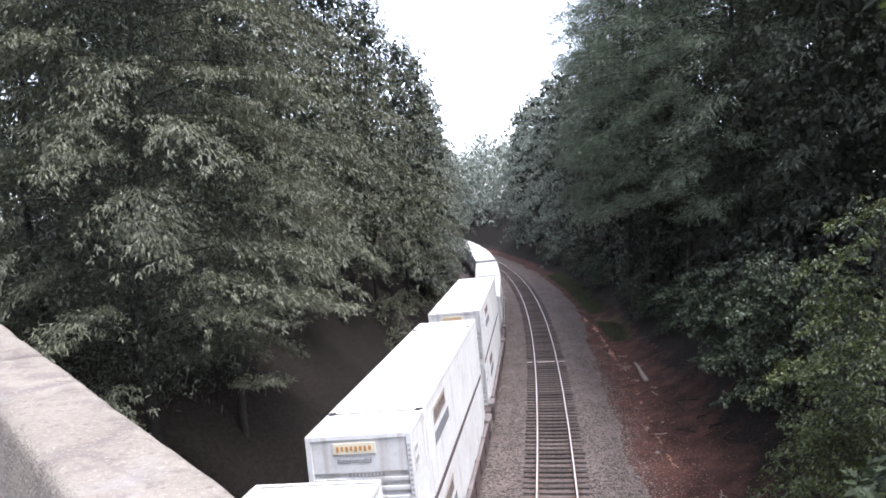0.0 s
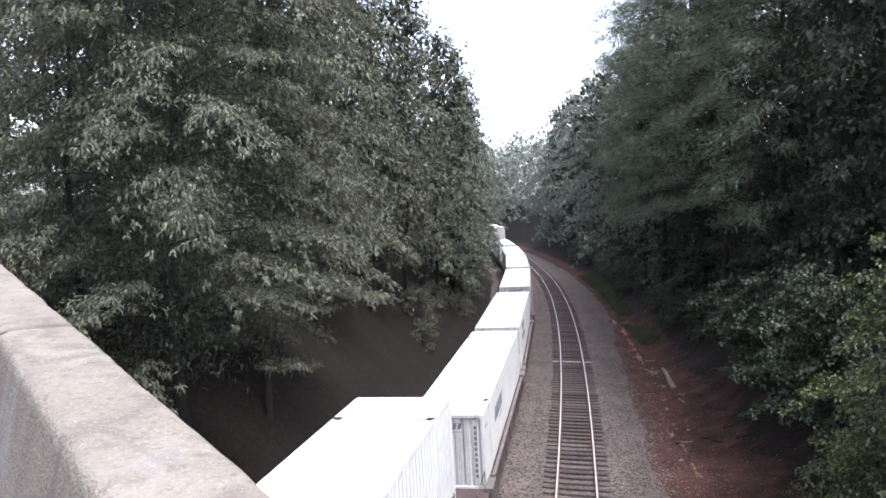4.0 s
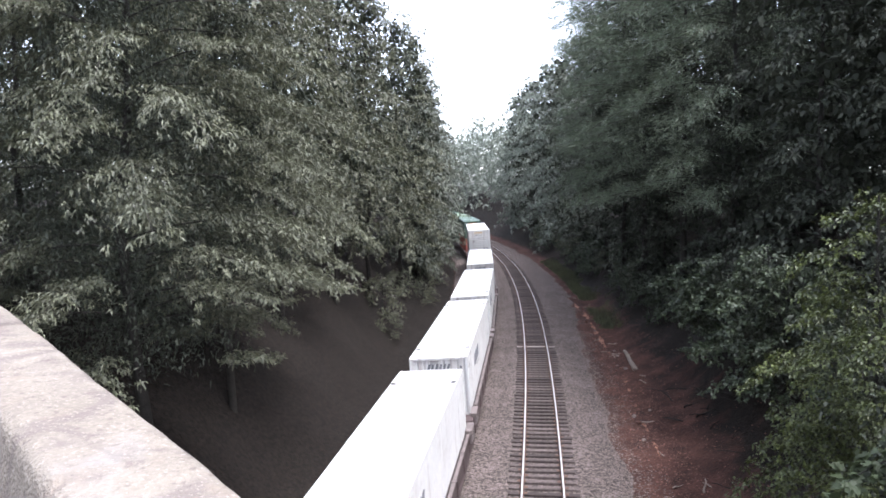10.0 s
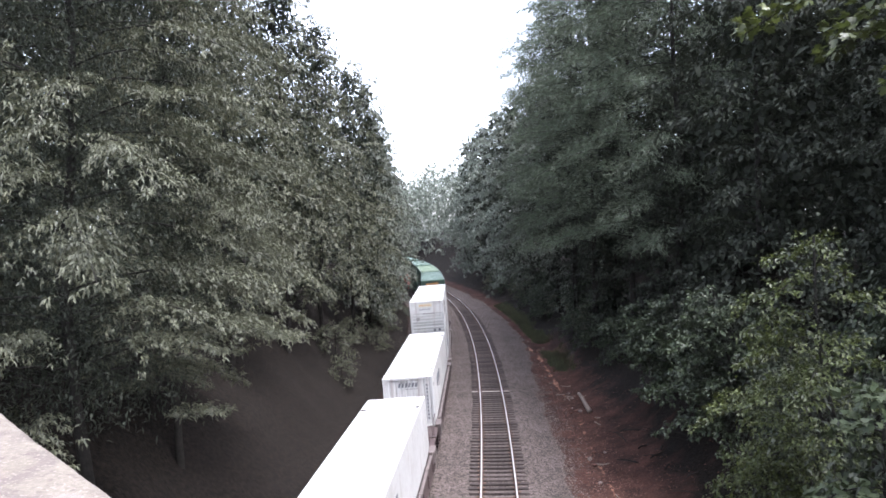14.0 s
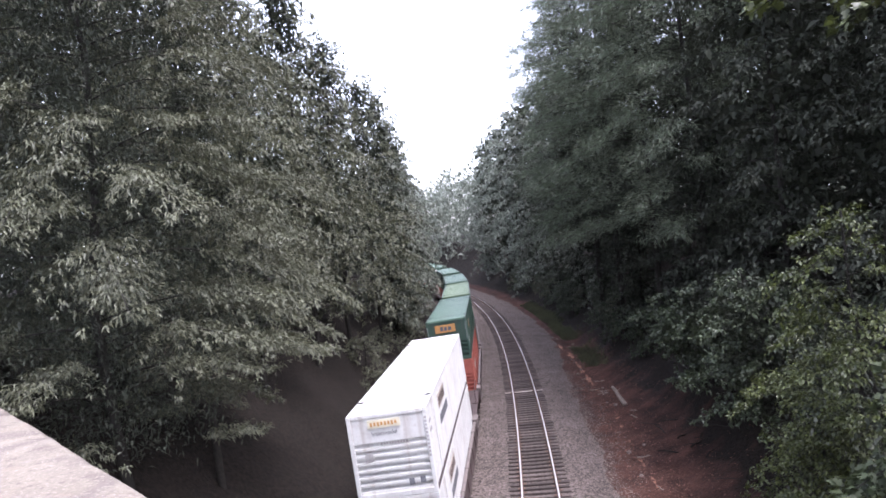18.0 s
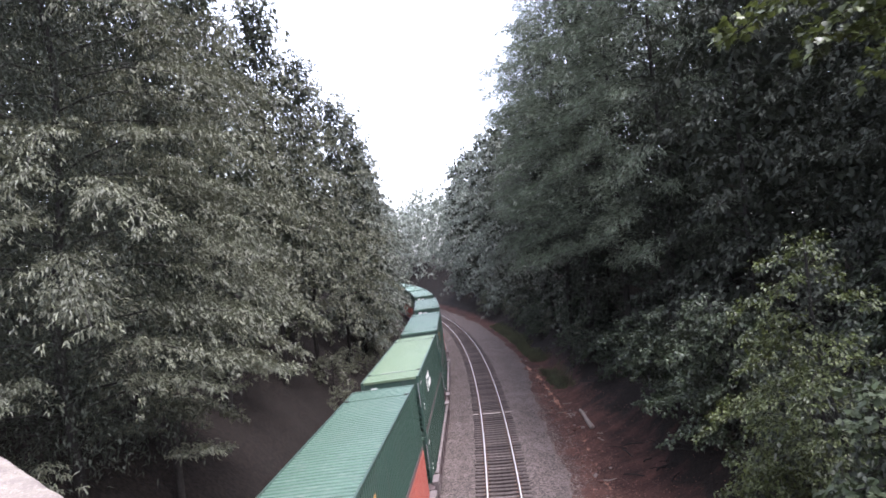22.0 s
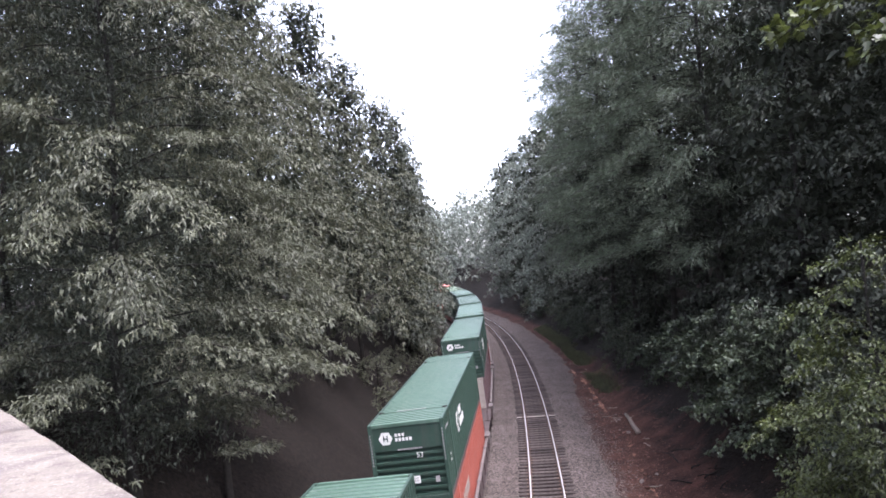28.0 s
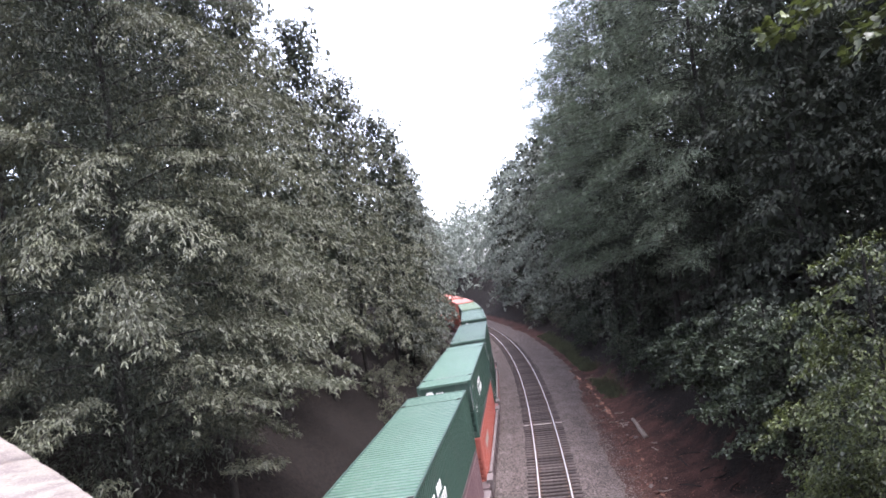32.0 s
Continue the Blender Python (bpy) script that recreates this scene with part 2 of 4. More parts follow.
def weathered_paint(name, colour, dark, stain, most=0.45, lo=0.56, hi=0.74, spread=0.1, rough=0.5):
    """Container paint with dirt running down from the roof's edge and scuffs."""
    m = material(name, colour, dark, 0.6, rough, fine=4, spread=spread)
    n, l = m.node_tree.nodes, m.node_tree.links
    b = n["Principled BSDF"]
    out = b.inputs["Base Color"].links[0].from_socket
    co = n.new("ShaderNodeTexCoord")
    for stretch, top, cover in (((3.2, 3.2, 0.25), hi, most), ((1.5, 0.5, 1.5), hi + 0.05, 0.6 * most), ((26, 26, 9), hi + 0.02, 0.7 * most)):
        to, tex, step, mix = n.new("ShaderNodeMapping"), n.new("ShaderNodeTexNoise"), n.new("ShaderNodeMapRange"), n.new("ShaderNodeMix")
        to.inputs["Scale"].default_value = stretch
        tex.inputs["Scale"].default_value, tex.inputs["Detail"].default_value = 1.0, 5
        step.inputs["From Min"].default_value, step.inputs["From Max"].default_value, step.inputs["To Max"].default_value = lo, top, cover
        mix.data_type = "RGBA"
        mix.inputs["B"].default_value = (*stain, 1)
        l.new(co.outputs["Object"], to.inputs["Vector"]), l.new(to.outputs[0], tex.inputs["Vector"]), l.new(tex.outputs["Fac"], step.inputs["Value"])
        l.new(step.outputs[0], mix.inputs["Factor"]), l.new(out, mix.inputs["A"])
        out = mix.outputs["Result"]
    l.new(out, b.inputs["Base Color"])
    return m


WHITE = weathered_paint("white_container_paint", (0.62, 0.61, 0.59), (0.52, 0.51, 0.49), (0.27, 0.2, 0.16), 0.5, spread=0.06)
GREEN = weathered_paint("dark_green_container_paint", (0.032, 0.066, 0.046), (0.023, 0.048, 0.034), (0.06, 0.062, 0.05), 0.5, spread=0.2)
# roof green set paler than the wall green
GREEN_ROOF = weathered_paint("faded_green_container_roof", (0.086, 0.15, 0.107), (0.067, 0.118, 0.084), (0.16, 0.19, 0.16), 0.45, spread=0.2, rough=0.45)
LIME_ROOF = weathered_paint("pale_lime_container_roof", (0.128, 0.182, 0.106), (0.104, 0.15, 0.087), (0.2, 0.22, 0.15), 0.4, spread=0.0)
MAROON = weathered_paint("faded_maroon_container_paint", (0.15, 0.088, 0.09), (0.11, 0.065, 0.066), (0.2, 0.15, 0.14), 0.5)
BEIGE = material("weathered_beige_boards", (0.42, 0.36, 0.31), (0.3, 0.25, 0.21), 3, 0.7, fine=20)
CHORD = material("dusty_pale_steel", (0.155, 0.125, 0.117), (0.085, 0.067, 0.062), 1.5, 0.7, fine=12, spread=0.15)
GREY_LOGO = material("dark_grey_logo_paint", (0.17, 0.17, 0.18), (0.12, 0.12, 0.13), 9, 0.6)
RED = material("red_container_paint", (0.36, 0.10, 0.07), (0.26, 0.07, 0.05), 0.7, 0.55, fine=5, spread=0.15)
ORANGE = material("orange_container_paint", (0.42, 0.12, 0.075), (0.34, 0.1, 0.065), 0.7, 0.5, fine=5)
YELLOW = material("faded_yellow_label", (0.62, 0.575, 0.44), (0.55, 0.5, 0.38), 6, 0.5)
AMBER = material("amber_label", (0.46, 0.235, 0.075), (0.36, 0.18, 0.06), 6, 0.5)
INK = material("dark_lettering", (0.10, 0.10, 0.11), (0.06, 0.06, 0.07), 9, 0.6)
FADED = material("faded_grey_lettering", (0.36, 0.34, 0.33), (0.28, 0.26, 0.25), 9, 0.6)
CREAM = material("cream_lettering", (0.78, 0.76, 0.70), (0.66, 0.64, 0.6), 9, 0.6)
CAR_RED = material("dull_red_wagon_paint", (0.23, 0.06, 0.05), (0.14, 0.045, 0.04), 1.2, 0.7, fine=9, bump=0.2, spread=0.2)
CAR_GREY = material("dusty_brown_wagon_paint", (0.085, 0.055, 0.052), (0.045, 0.03, 0.028), 1.2, 0.7, fine=9, bump=0.2, spread=0.15)
GRIME = material("black_running_gear", (0.035, 0.032, 0.03), (0.02, 0.018, 0.017), 6, 0.85, bump=0.3)
CLAY = material("dry_red_clay", (0.16, 0.088, 0.068), (0.085, 0.05, 0.04), 6, 0.95, bump=0.5, spread=0.25)
CRUMBS = material("red_clay_crumbs", (0.13, 0.068, 0.052), (0.06, 0.034, 0.027), 2, 0.95, island=0.5)
WEATHERED = material("bleached_log_wood", (0.25, 0.205, 0.17), (0.15, 0.12, 0.1), 4, 0.9, bump=0.5)


# ---- small builders ----
def part(name, bm, mat, parent=None, label="", smooth=False):
    me = bpy.data.meshes.new(name)
    bm.to_mesh(me)
    bm.free()
    for p in me.polygons:
        p.use_smooth = smooth
    for m in mat if isinstance(mat, (list, tuple)) else [mat]:
        me.materials.append(m)
    ob = new(name, me)
    ob.parent = parent
    if label:
        tagged(ob, label)
    return ob


def box(bm, x0, x1, y0, y1, z0, z1, bevel=0.0):
    v = [bm.verts.new((x, y, z)) for z in (z0, z1) for x, y in ((x0, y0), (x1, y0), (x1, y1), (x0, y1))]
    fs = [bm.faces.new([v[i] for i in f]) for f in ((3, 2, 1, 0), (4, 5, 6, 7), (0, 1, 5, 4), (1, 2, 6, 5), (2, 3, 7, 6), (3, 0, 4, 7))]
    if bevel:
        bmesh.ops.bevel(bm, geom=list({e for f in fs for e in f.edges}), offset=bevel, segments=1, affect="EDGES")
    return bm


def boxes(*rows, bevel=0.0):
    bm = bmesh.new()
    for r in rows:
        box(bm, *r, bevel=bevel)
    return bm


def sheet(bm, grid):
    """Quads over a grid of places (rows of equal length)."""
    vs = [[bm.verts.new(p) for p in row] for row in grid]
    for a, b in zip(vs, vs[1:]):
        for i in range(len(a) - 1):
            bm.faces.new((a[i], a[i + 1], b[i + 1], b[i]))
    return vs


def tubes(bm, lines, sides=6):
    """Tapered tubes along lines of (place, radius)."""
    for line in lines:
        ring0 = None
        for i, (p, r) in enumerate(line):
            a, b = line[max(i - 1, 0)][0], line[min(i + 1, len(line) - 1)][0]
            d = (Vector(b) - Vector(a)).normalized()
            u = d.orthogonal().normalized()
            v = d.cross(u)
            ring = [bm.verts.new(Vector(p) + r * (math.cos(k * math.tau / sides) * u + math.sin(k * math.tau / sides) * v)) for k in range(sides)]
            if ring0:
                for k in range(sides):
                    bm.faces.new((ring0[k], ring0[(k + 1) % sides], ring[(k + 1) % sides], ring[k]))
            ring0 = ring
    return bm


def raw_mesh(name, verts, tris, mat, parent=None, label=""):
    """A mesh from numpy arrays of corners and triangles."""
    me = bpy.data.meshes.new(name)
    me.vertices.add(len(verts))
    me.vertices.foreach_set("co", np.ascontiguousarray(verts, dtype=np.float32).ravel())
    me.loops.add(tris.size)
    me.loops.foreach_set("vertex_index", np.ascontiguousarray(tris, dtype=np.int32).ravel())
    me.polygons.add(len(tris))
    me.polygons.foreach_set("loop_start", np.arange(0, tris.size, tris.shape[1], dtype=np.int32))
    me.update(calc_edges=True)
    me.materials.append(mat)
    ob = new(name, me)
    ob.parent = parent
    if label:
        tagged(ob, label)
    return ob


# ---- the line of the railway: right-hand track, s metres along it ----
S0, S1 = -330, 620


def bend(s):
    if s < 0:
        return 0.149
    if s < 115:
        return 0.149 - 0.0006 * s - 0.0000085 * s * s
    return -0.0324 - 0.0024 * (s - 115)


LINE = {0: (-0.21, 0.0)}
for k in range(0, S1):
    h = bend(k + 0.5)
    LINE[k + 1] = (LINE[k][0] + math.sin(h), LINE[k][1] + math.cos(h))
for k in range(0, S0, -1):
    h = bend(k - 0.5)
    LINE[k - 1] = (LINE[k][0] - math.sin(h), LINE[k][1] - math.cos(h))


def rail_at(s, off=0.0, z=0.0):
    """The place s metres along the line, off metres to the right of the right-hand track."""
    k = min(max(int(math.floor(s)), S0), S1 - 1)
    f = s - k
    (ax, ay), (bx, by) = LINE[k], LINE[k + 1]
    h = bend(s)
    return Vector((ax + (bx - ax) * f + off * math.cos(h), ay + (by - ay) * f - off * math.sin(h), z))


TRACK2 = -4.3  # the train's track
BANK = 3.0     # degrees by which it leans into the curve


# ---- ground: one sheet with the railway's cutting in it ----
def profile(off):
    """Height of the ground off metres to the right of the right-hand track."""
    pts = ((-400, 14), (-60, 11.5), (-24, 9.6), (-17.5, 8.4), (-9.6, 0.2), (-8.4, -0.55), (-7.0, -0.62), (5.0, -0.62), (6.4, -0.35), (8.0, 0.4), (15, 6.2), (19, 8.6), (26, 9.6), (60, 11.5), (400, 14))
    for (a, za), (b, zb) in zip(pts, pts[1:]):
        if off <= b:
            return za + (zb - za) * (off - a) / (b - a)
    return 14


def ground_z(s, off):
    p = rail_at(s, off)
    rough = 0.35 if off < -8.6 or off > 7.5 else 0.08
    return profile(off) + rough * noise.noise((p.x * 0.35, p.y * 0.35, 1.7)) + 0.4 * rough * noise.noise((p.x * 1.3, p.y * 1.3, 4.1))


OFFS = [-400, -150, -60, -36, -24, -20, -17.5, -16, -14.5, -13, -11.8, -10.6, -9.6, -8.4, -7.0, -3, 1, 3.0, 3.4, 3.8, 4.1, 4.4, 4.7, 5.0, 5.3, 5.6, 6.2, 6.8, 7.4, 8.0, 8.8, 9.6, 10.6, 11.8, 13, 15, 17, 19, 22, 26, 40, 60, 150, 400]
STATIONS = list(range(S0 + 5, -20, 15)) + [k * 1.0 for k in range(-20, 140)] + list(range(140, 420, 8))


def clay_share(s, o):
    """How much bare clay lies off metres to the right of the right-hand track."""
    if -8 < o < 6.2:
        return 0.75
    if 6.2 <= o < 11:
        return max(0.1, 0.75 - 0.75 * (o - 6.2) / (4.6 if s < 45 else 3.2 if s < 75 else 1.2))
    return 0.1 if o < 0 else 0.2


def build_ground():
    bm = bmesh.new()
    sheet(bm, [[(*rail_at(s, o).xy, ground_z(s, o)) for o in OFFS] for s in STATIONS])
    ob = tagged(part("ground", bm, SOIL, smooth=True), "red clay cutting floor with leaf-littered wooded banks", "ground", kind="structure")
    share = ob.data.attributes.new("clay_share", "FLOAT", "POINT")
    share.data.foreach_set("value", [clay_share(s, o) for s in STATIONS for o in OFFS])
    wash = ob.data.attributes.new("washed_share", "FLOAT", "POINT")
    wash.data.foreach_set("value", [max(0.0, (0.72 if s > 46 else 0.58) - abs(o - 5.05 + 0.039 * max(0.0, s - 58) - 0.15 * math.sin(s * 0.31)) * 1.4) * (30 < s < 84) for s in STATIONS for o in OFFS])


build_ground()


def build_ballast():
    for centre, name in ((0.0, "right"), (TRACK2, "left")):
        bm = bmesh.new()
        rows = []
        for s in STATIONS:
            if s > 330:
                break
            row = []
            for o, z in ((-3.4, -0.6), (-2.6, -0.42), (-1.7, -0.21), (-1.32, -0.235), (0, -0.27), (1.32, -0.235), (1.7, -0.21), (2.4, -0.40), (3.1, -0.57), (3.7, -0.68)):
                if name == "left" and o > 2.0 or name == "right" and o < -2.0:
                    o = 2.15 if name == "left" else -2.15
                    z = -0.3
                if o > 2.2 and name == "right":  # the shoulder widens further along
                    o *= 1 + 0.4 * min(1.0, max(0.0, (s - 50) / 22))
                p = rail_at(s, centre + o + (0.5 * noise.noise((s * 0.5, o, 0)) if abs(o) > 3.5 else 0))
                z += 0.03 * noise.noise((p.x * 1.1, p.y * 1.1, 0)) * (abs(o) > 1.4)
                row.append((p.x, p.y, z))
            rows.append(row[:9] if name == "left" else row[1:])
        sheet(bm, rows)
        bmesh.ops.remove_doubles(bm, verts=bm.verts, dist=0.001)
        tagged(part("ballast_bed", bm, BALLAST, smooth=True), "crushed grey stone ballast bed under the rails", "ballast", kind="structure")


build_ballast()


# ---- the bridge on which the camera stands ----
ALONG, ACROSS = Vector((-0.6461, 0.7632, 0.029)), Vector((0.7632, 0.6461, 0))
TOP, ROAD = 10.41, 9.47


def on_bridge(a, c, z):
    """The place a metres along the rising bridge, c metres outward of the eye's line."""
    p = float(a) * ALONG + float(c) * ACROSS
    return (p.x, p.y, p.z + z)


def build_bridge():
    sect = ((0.125, ROAD - 0.02), (0.14, ROAD + 0.03), (0.298, TOP - 0.05), (0.303, TOP - 0.026), (0.315, TOP - 0.011), (0.333, TOP - 0.003), (0.36, TOP), (0.54, TOP), (0.565, TOP - 0.006), (0.58, TOP - 0.022), (0.586, TOP - 0.05), (0.59, 8.3), (0.14, 8.3))
    joints = [-14.0, -9.2, -4.4, 0.4, 3.25, 8.1, 12.9, 17.7, 22.5, 27.3, 32.1, 36.9, 41.7, 46.5, 51.3]
    wall = tagged(new("parapet"), "warm beige weathered concrete bridge parapet with rounded top", "parapet", kind="structure")
    for a, b in zip(joints, joints[1:]):
        bm = bmesh.new()
        n = 60 if -5 < a < 9 else 16
        lines = []
        for k in range(n + 1):
            t = a + 0.007 + (b - a - 0.014) * k / n
            chip = 0.012 * (k in (0, n))
            lines.append([on_bridge(t, c + (0.006 * noise.noise((t * 2, c * 9, z * 3)) + 0.004 * noise.noise((t * 9, c * 20, z * 9)) if z > 8.4 else 0), z + (0.005 * noise.noise((t * 3, c * 7, 2)) + 0.004 * noise.noise((t * 11, c * 20, 5)) - chip if z > 10 else 0)) for c, z in sect])
        vs = sheet(bm, lines)
        bm.faces.new(vs[0]), bm.faces.new(vs[-1][::-1])
        part("parapet_panel", bm, CONCRETE, wall, smooth=True)
    bm = bmesh.new()
    v = [bm.verts.new(on_bridge(a, c, z)) for z in (7.6, ROAD) for a, c in ((-18, -9), (-18, 0.58), (110, 0.58), (110, -9))]
    for f in ((0, 1, 2, 3), (7, 6, 5, 4), (0, 4, 5, 1), (1, 5, 6, 2), (2, 6, 7, 3), (3, 7, 4, 0)):
        bm.faces.new([v[i] for i in f])
    bmesh.ops.recalc_face_normals(bm, faces=bm.faces)
    tagged(part("bridge_deck", bm, ROADWAY), "worn brownish road on the bridge", "road", kind="structure")
    # grit washed up against the wall's foot, and the grass where the wall ends
    rng = np.random.default_rng(3)
    n = 2600
    a, c, r = rng.uniform(1, 30, n), 0.12 - np.abs(rng.normal(0, 0.3, n)), rng.uniform(0.006, 0.022, n)
    p = np.array([on_bridge(x, y, ROAD + 0.003) for x, y in zip(a, c)])
    dirs = np.array(((1, 0, 0), (-1, 0, 0), (0, 1, 0), (0, -1, 0), (0, 0, 0.7)))
    v = (p[:, None, :] + dirs[None] * r[:, None, None] * rng.uniform(0.6, 1.3, (n, 5, 1))).reshape(-1, 3)
    f = np.array(((0, 2, 4), (2, 1, 4), (1, 3, 4), (3, 0, 4)))
    tagged(raw_mesh("grit", v, (np.arange(n)[:, None, None] * 5 + f[None]).reshape(-1, 3), STONE), "brown grit along the foot of the parapet", "grit", kind="stuff")
    bm = bmesh.new()
    sheet(bm, [[on_bridge(36 + 3 * k, x, ROAD + 0.02 - 0.02 * x * x + 0.12 * noise.noise((k, x, 3))) for x in (0.62, 1.2, 2, 2.8, 3.6)] for k in range(26)])
    sheet(bm, [[on_bridge(51.4 + 6 * k, x, ROAD + 0.03 + 0.05 * noise.noise((k, x, 3)) - (0.2 if x < -0.8 else 0)) for x in (-0.9, -0.7, 0.2, 0.62)] for k in range(10)])
    tagged(part("grass_verge", bm, GRASS, smooth=True), "green grass verge outside the parapet and past its end", "verge", kind="structure")


build_bridge()


# ---- rails and ties ----
def build_rails():
    for centre, side, tilt in ((0.0, 1, 0.0), (0.0, -1, 0.0), (TRACK2, 1, BANK), (TRACK2, -1, BANK)):
        rail = tagged(new("rail"), "steel rail with bright worn head", "rail", kind="structure")
        lift = 0.7525 * side * math.sin(radians(tilt))
        for name, mat, sect in (("rail_web", RUST, ((-0.07, -0.17), (-0.07, -0.155), (-0.012, -0.135), (-0.012, -0.04), (-0.036, -0.035), (-0.036, -0.006), (0.036, -0.006), (0.036, -0.035), (0.012, -0.04), (0.012, -0.135), (0.07, -0.155), (0.07, -0.17))), ("rail_head", STEEL, ((-0.03, -0.012), (-0.027, -0.002), (-0.016, 0.002), (0.016, 0.002), (0.027, -0.002), (0.03, -0.012)))):
            bm = bmesh.new()
            sheet(bm, [[(*rail_at(s, centre + 0.7525 * side + o).xy, z + lift) for o, z in sect] for s in range(-300, 330, 2)])
            bmesh.ops.recalc_face_normals(bm, faces=bm.faces)
            part(name, bm, mat, rail, smooth=False)


build_rails()


# ---- trees ----
def leaves(rng, spots, outward, each, length, width, spread=0.16, droop=0.35, fan=0.9, lobed=False, wild=0.45):
    """Corners and triangles of folded leaves in tufts at the spots."""
    n = len(spots) * each
    p = np.repeat(spots, each, 0) + rng.normal(0, spread, (n, 3))
    d = np.repeat(outward, each, 0) * 0.7 + rng.normal(0, fan * 0.6, (n, 3))
    d[:, 2] -= droop
    d /= np.linalg.norm(d, axis=1)[:, None] + 1e-9
    up = rng.normal(0, wild, (n, 3)) + (0, 0, 1)
    side = np.cross(d, up)
    side /= np.linalg.norm(side, axis=1)[:, None] + 1e-9
    fold = np.cross(side, d)
    L = length * rng.uniform(0.65, 1.25, (n, 1))
    W = width * rng.uniform(0.7, 1.2, (n, 1))
    if lobed:  # five-lobed leaves, like a maple's
        edge = [(0, 0), (0.06, 0.3), (0.35, 0.5), (0.46, 0.22), (0.76, 0.4), (0.7, 0.13), (1, 0)]
        edge += [(u, -w) for u, w in edge[-2:0:-1]]
        ring = [p + d * L * u + side * W * w + fold * W * 0.25 * abs(w) for u, w in edge]
        v = np.stack([p + d * L * 0.42] + ring, 1).reshape(-1, 3)
        m = len(edge)
        f = np.array([(0, 1 + i, 1 + (i + 1) % m) for i in range(m)])
        return v, (np.arange(n)[:, None, None] * (m + 1) + f[None]).reshape(-1, 3)
    tip = p + d * L - (0, 0, 0.12) * L
    mid = p + d * L * 0.45
    v = np.stack([p, mid + side * W * 0.5 + fold * W * 0.22, tip, mid - side * W * 0.5 + fold * W * 0.22], 1).reshape(-1, 3)
    k = np.arange(n)[:, None] * 4
    t = np.concatenate([k + (0, 1, 2), k + (0, 2, 3)], 1).reshape(-1, 3)
    return v, t


def boughs(rng, height, clear, reach, count, rise, droop, lean, step, inner, thick):
    """Trunk and limbs as tapered lines; along the limbs' side twigs, the spots where leaf tufts sit, with the way outward."""
    r0 = 0.005 * height + 0.025
    trunk = [(Vector((lean[0] * (k / 8) ** 1.4 + 0.01 * height * math.sin(k * 1.7), lean[1] * (k / 8) ** 1.4, height * k / 8)), r0 * (1.05 - k / 8) + 0.02) for k in range(9)]
    lines, spots, outs = [trunk], [], []
    for i in range(count):
        f = (i + rng.uniform(0, 1)) / count
        t = (clear + (height - clear) * f) / height * 8
        k = min(int(t), 7)
        base = trunk[k][0].lerp(trunk[k + 1][0], t - k)
        az = i * 2.39996 + rng.uniform(-0.8, 0.8)
        size = reach(f) * rng.uniform(0.7, 1.14)
        d = Vector((math.cos(az), math.sin(az), 0))
        side = Vector((-d.y, d.x, 0))
        bow = rng.uniform(-0.25, 0.25)
        sag = droop * rng.uniform(0.6, 1.4)
        line = [(base + d * size * u + side * size * bow * u * u + Vector((0, 0, size * (rise * u - sag * u * u))), 0.16 * r0 * (1 - f * 0.6) * (1 - u) + 0.008) for u in (0, 0.2, 0.4, 0.6, 0.8, 1.0)]
        lines.append(line)
        u = inner + rng.uniform(0, 0.1)
        while u < 1.0:
            k = min(int(u * 5), 4)
            at = line[k][0].lerp(line[k + 1][0], u * 5 - k)
            run = (line[k + 1][0] - line[k][0]).normalized()
            spots.append(at + Vector((0, 0, 0.05))), outs.append(run)
            for hand in (-1, 1):
                long = min(1.5, 0.4 * size * (1.1 - u) + 0.22) * rng.uniform(0.5, 1.2)
                way = (run * rng.uniform(0.5, 0.9) + side * hand * rng.uniform(0.6, 1.0) + Vector((0, 0, rng.uniform(-0.1, thick)))).normalized()
                r = step * rng.uniform(0.5, 1.0)
                while r < long:
                    spots.append(at + way * r + Vector((0, 0, -0.3 * r * r + rng.normal(0, 0.2 * step))))
                    outs.append((way * 0.8 + run * 0.4).normalized())
                    r += step * rng.uniform(0.8, 1.25)
            u += step * rng.uniform(0.8, 1.3) / size
    return lines, np.array([tuple(p) for p in spots]), np.array([tuple(o) for o in outs])


def clear_of_trains(p):
    """True off the trains' way and off the bridge."""
    off = (p.x - rail_at(p.y).x) * math.cos(bend(p.y))
    return (p.z > 7.4 or not TRACK2 - 2.7 < off < 3.4) and p.dot(ACROSS) > 1.0


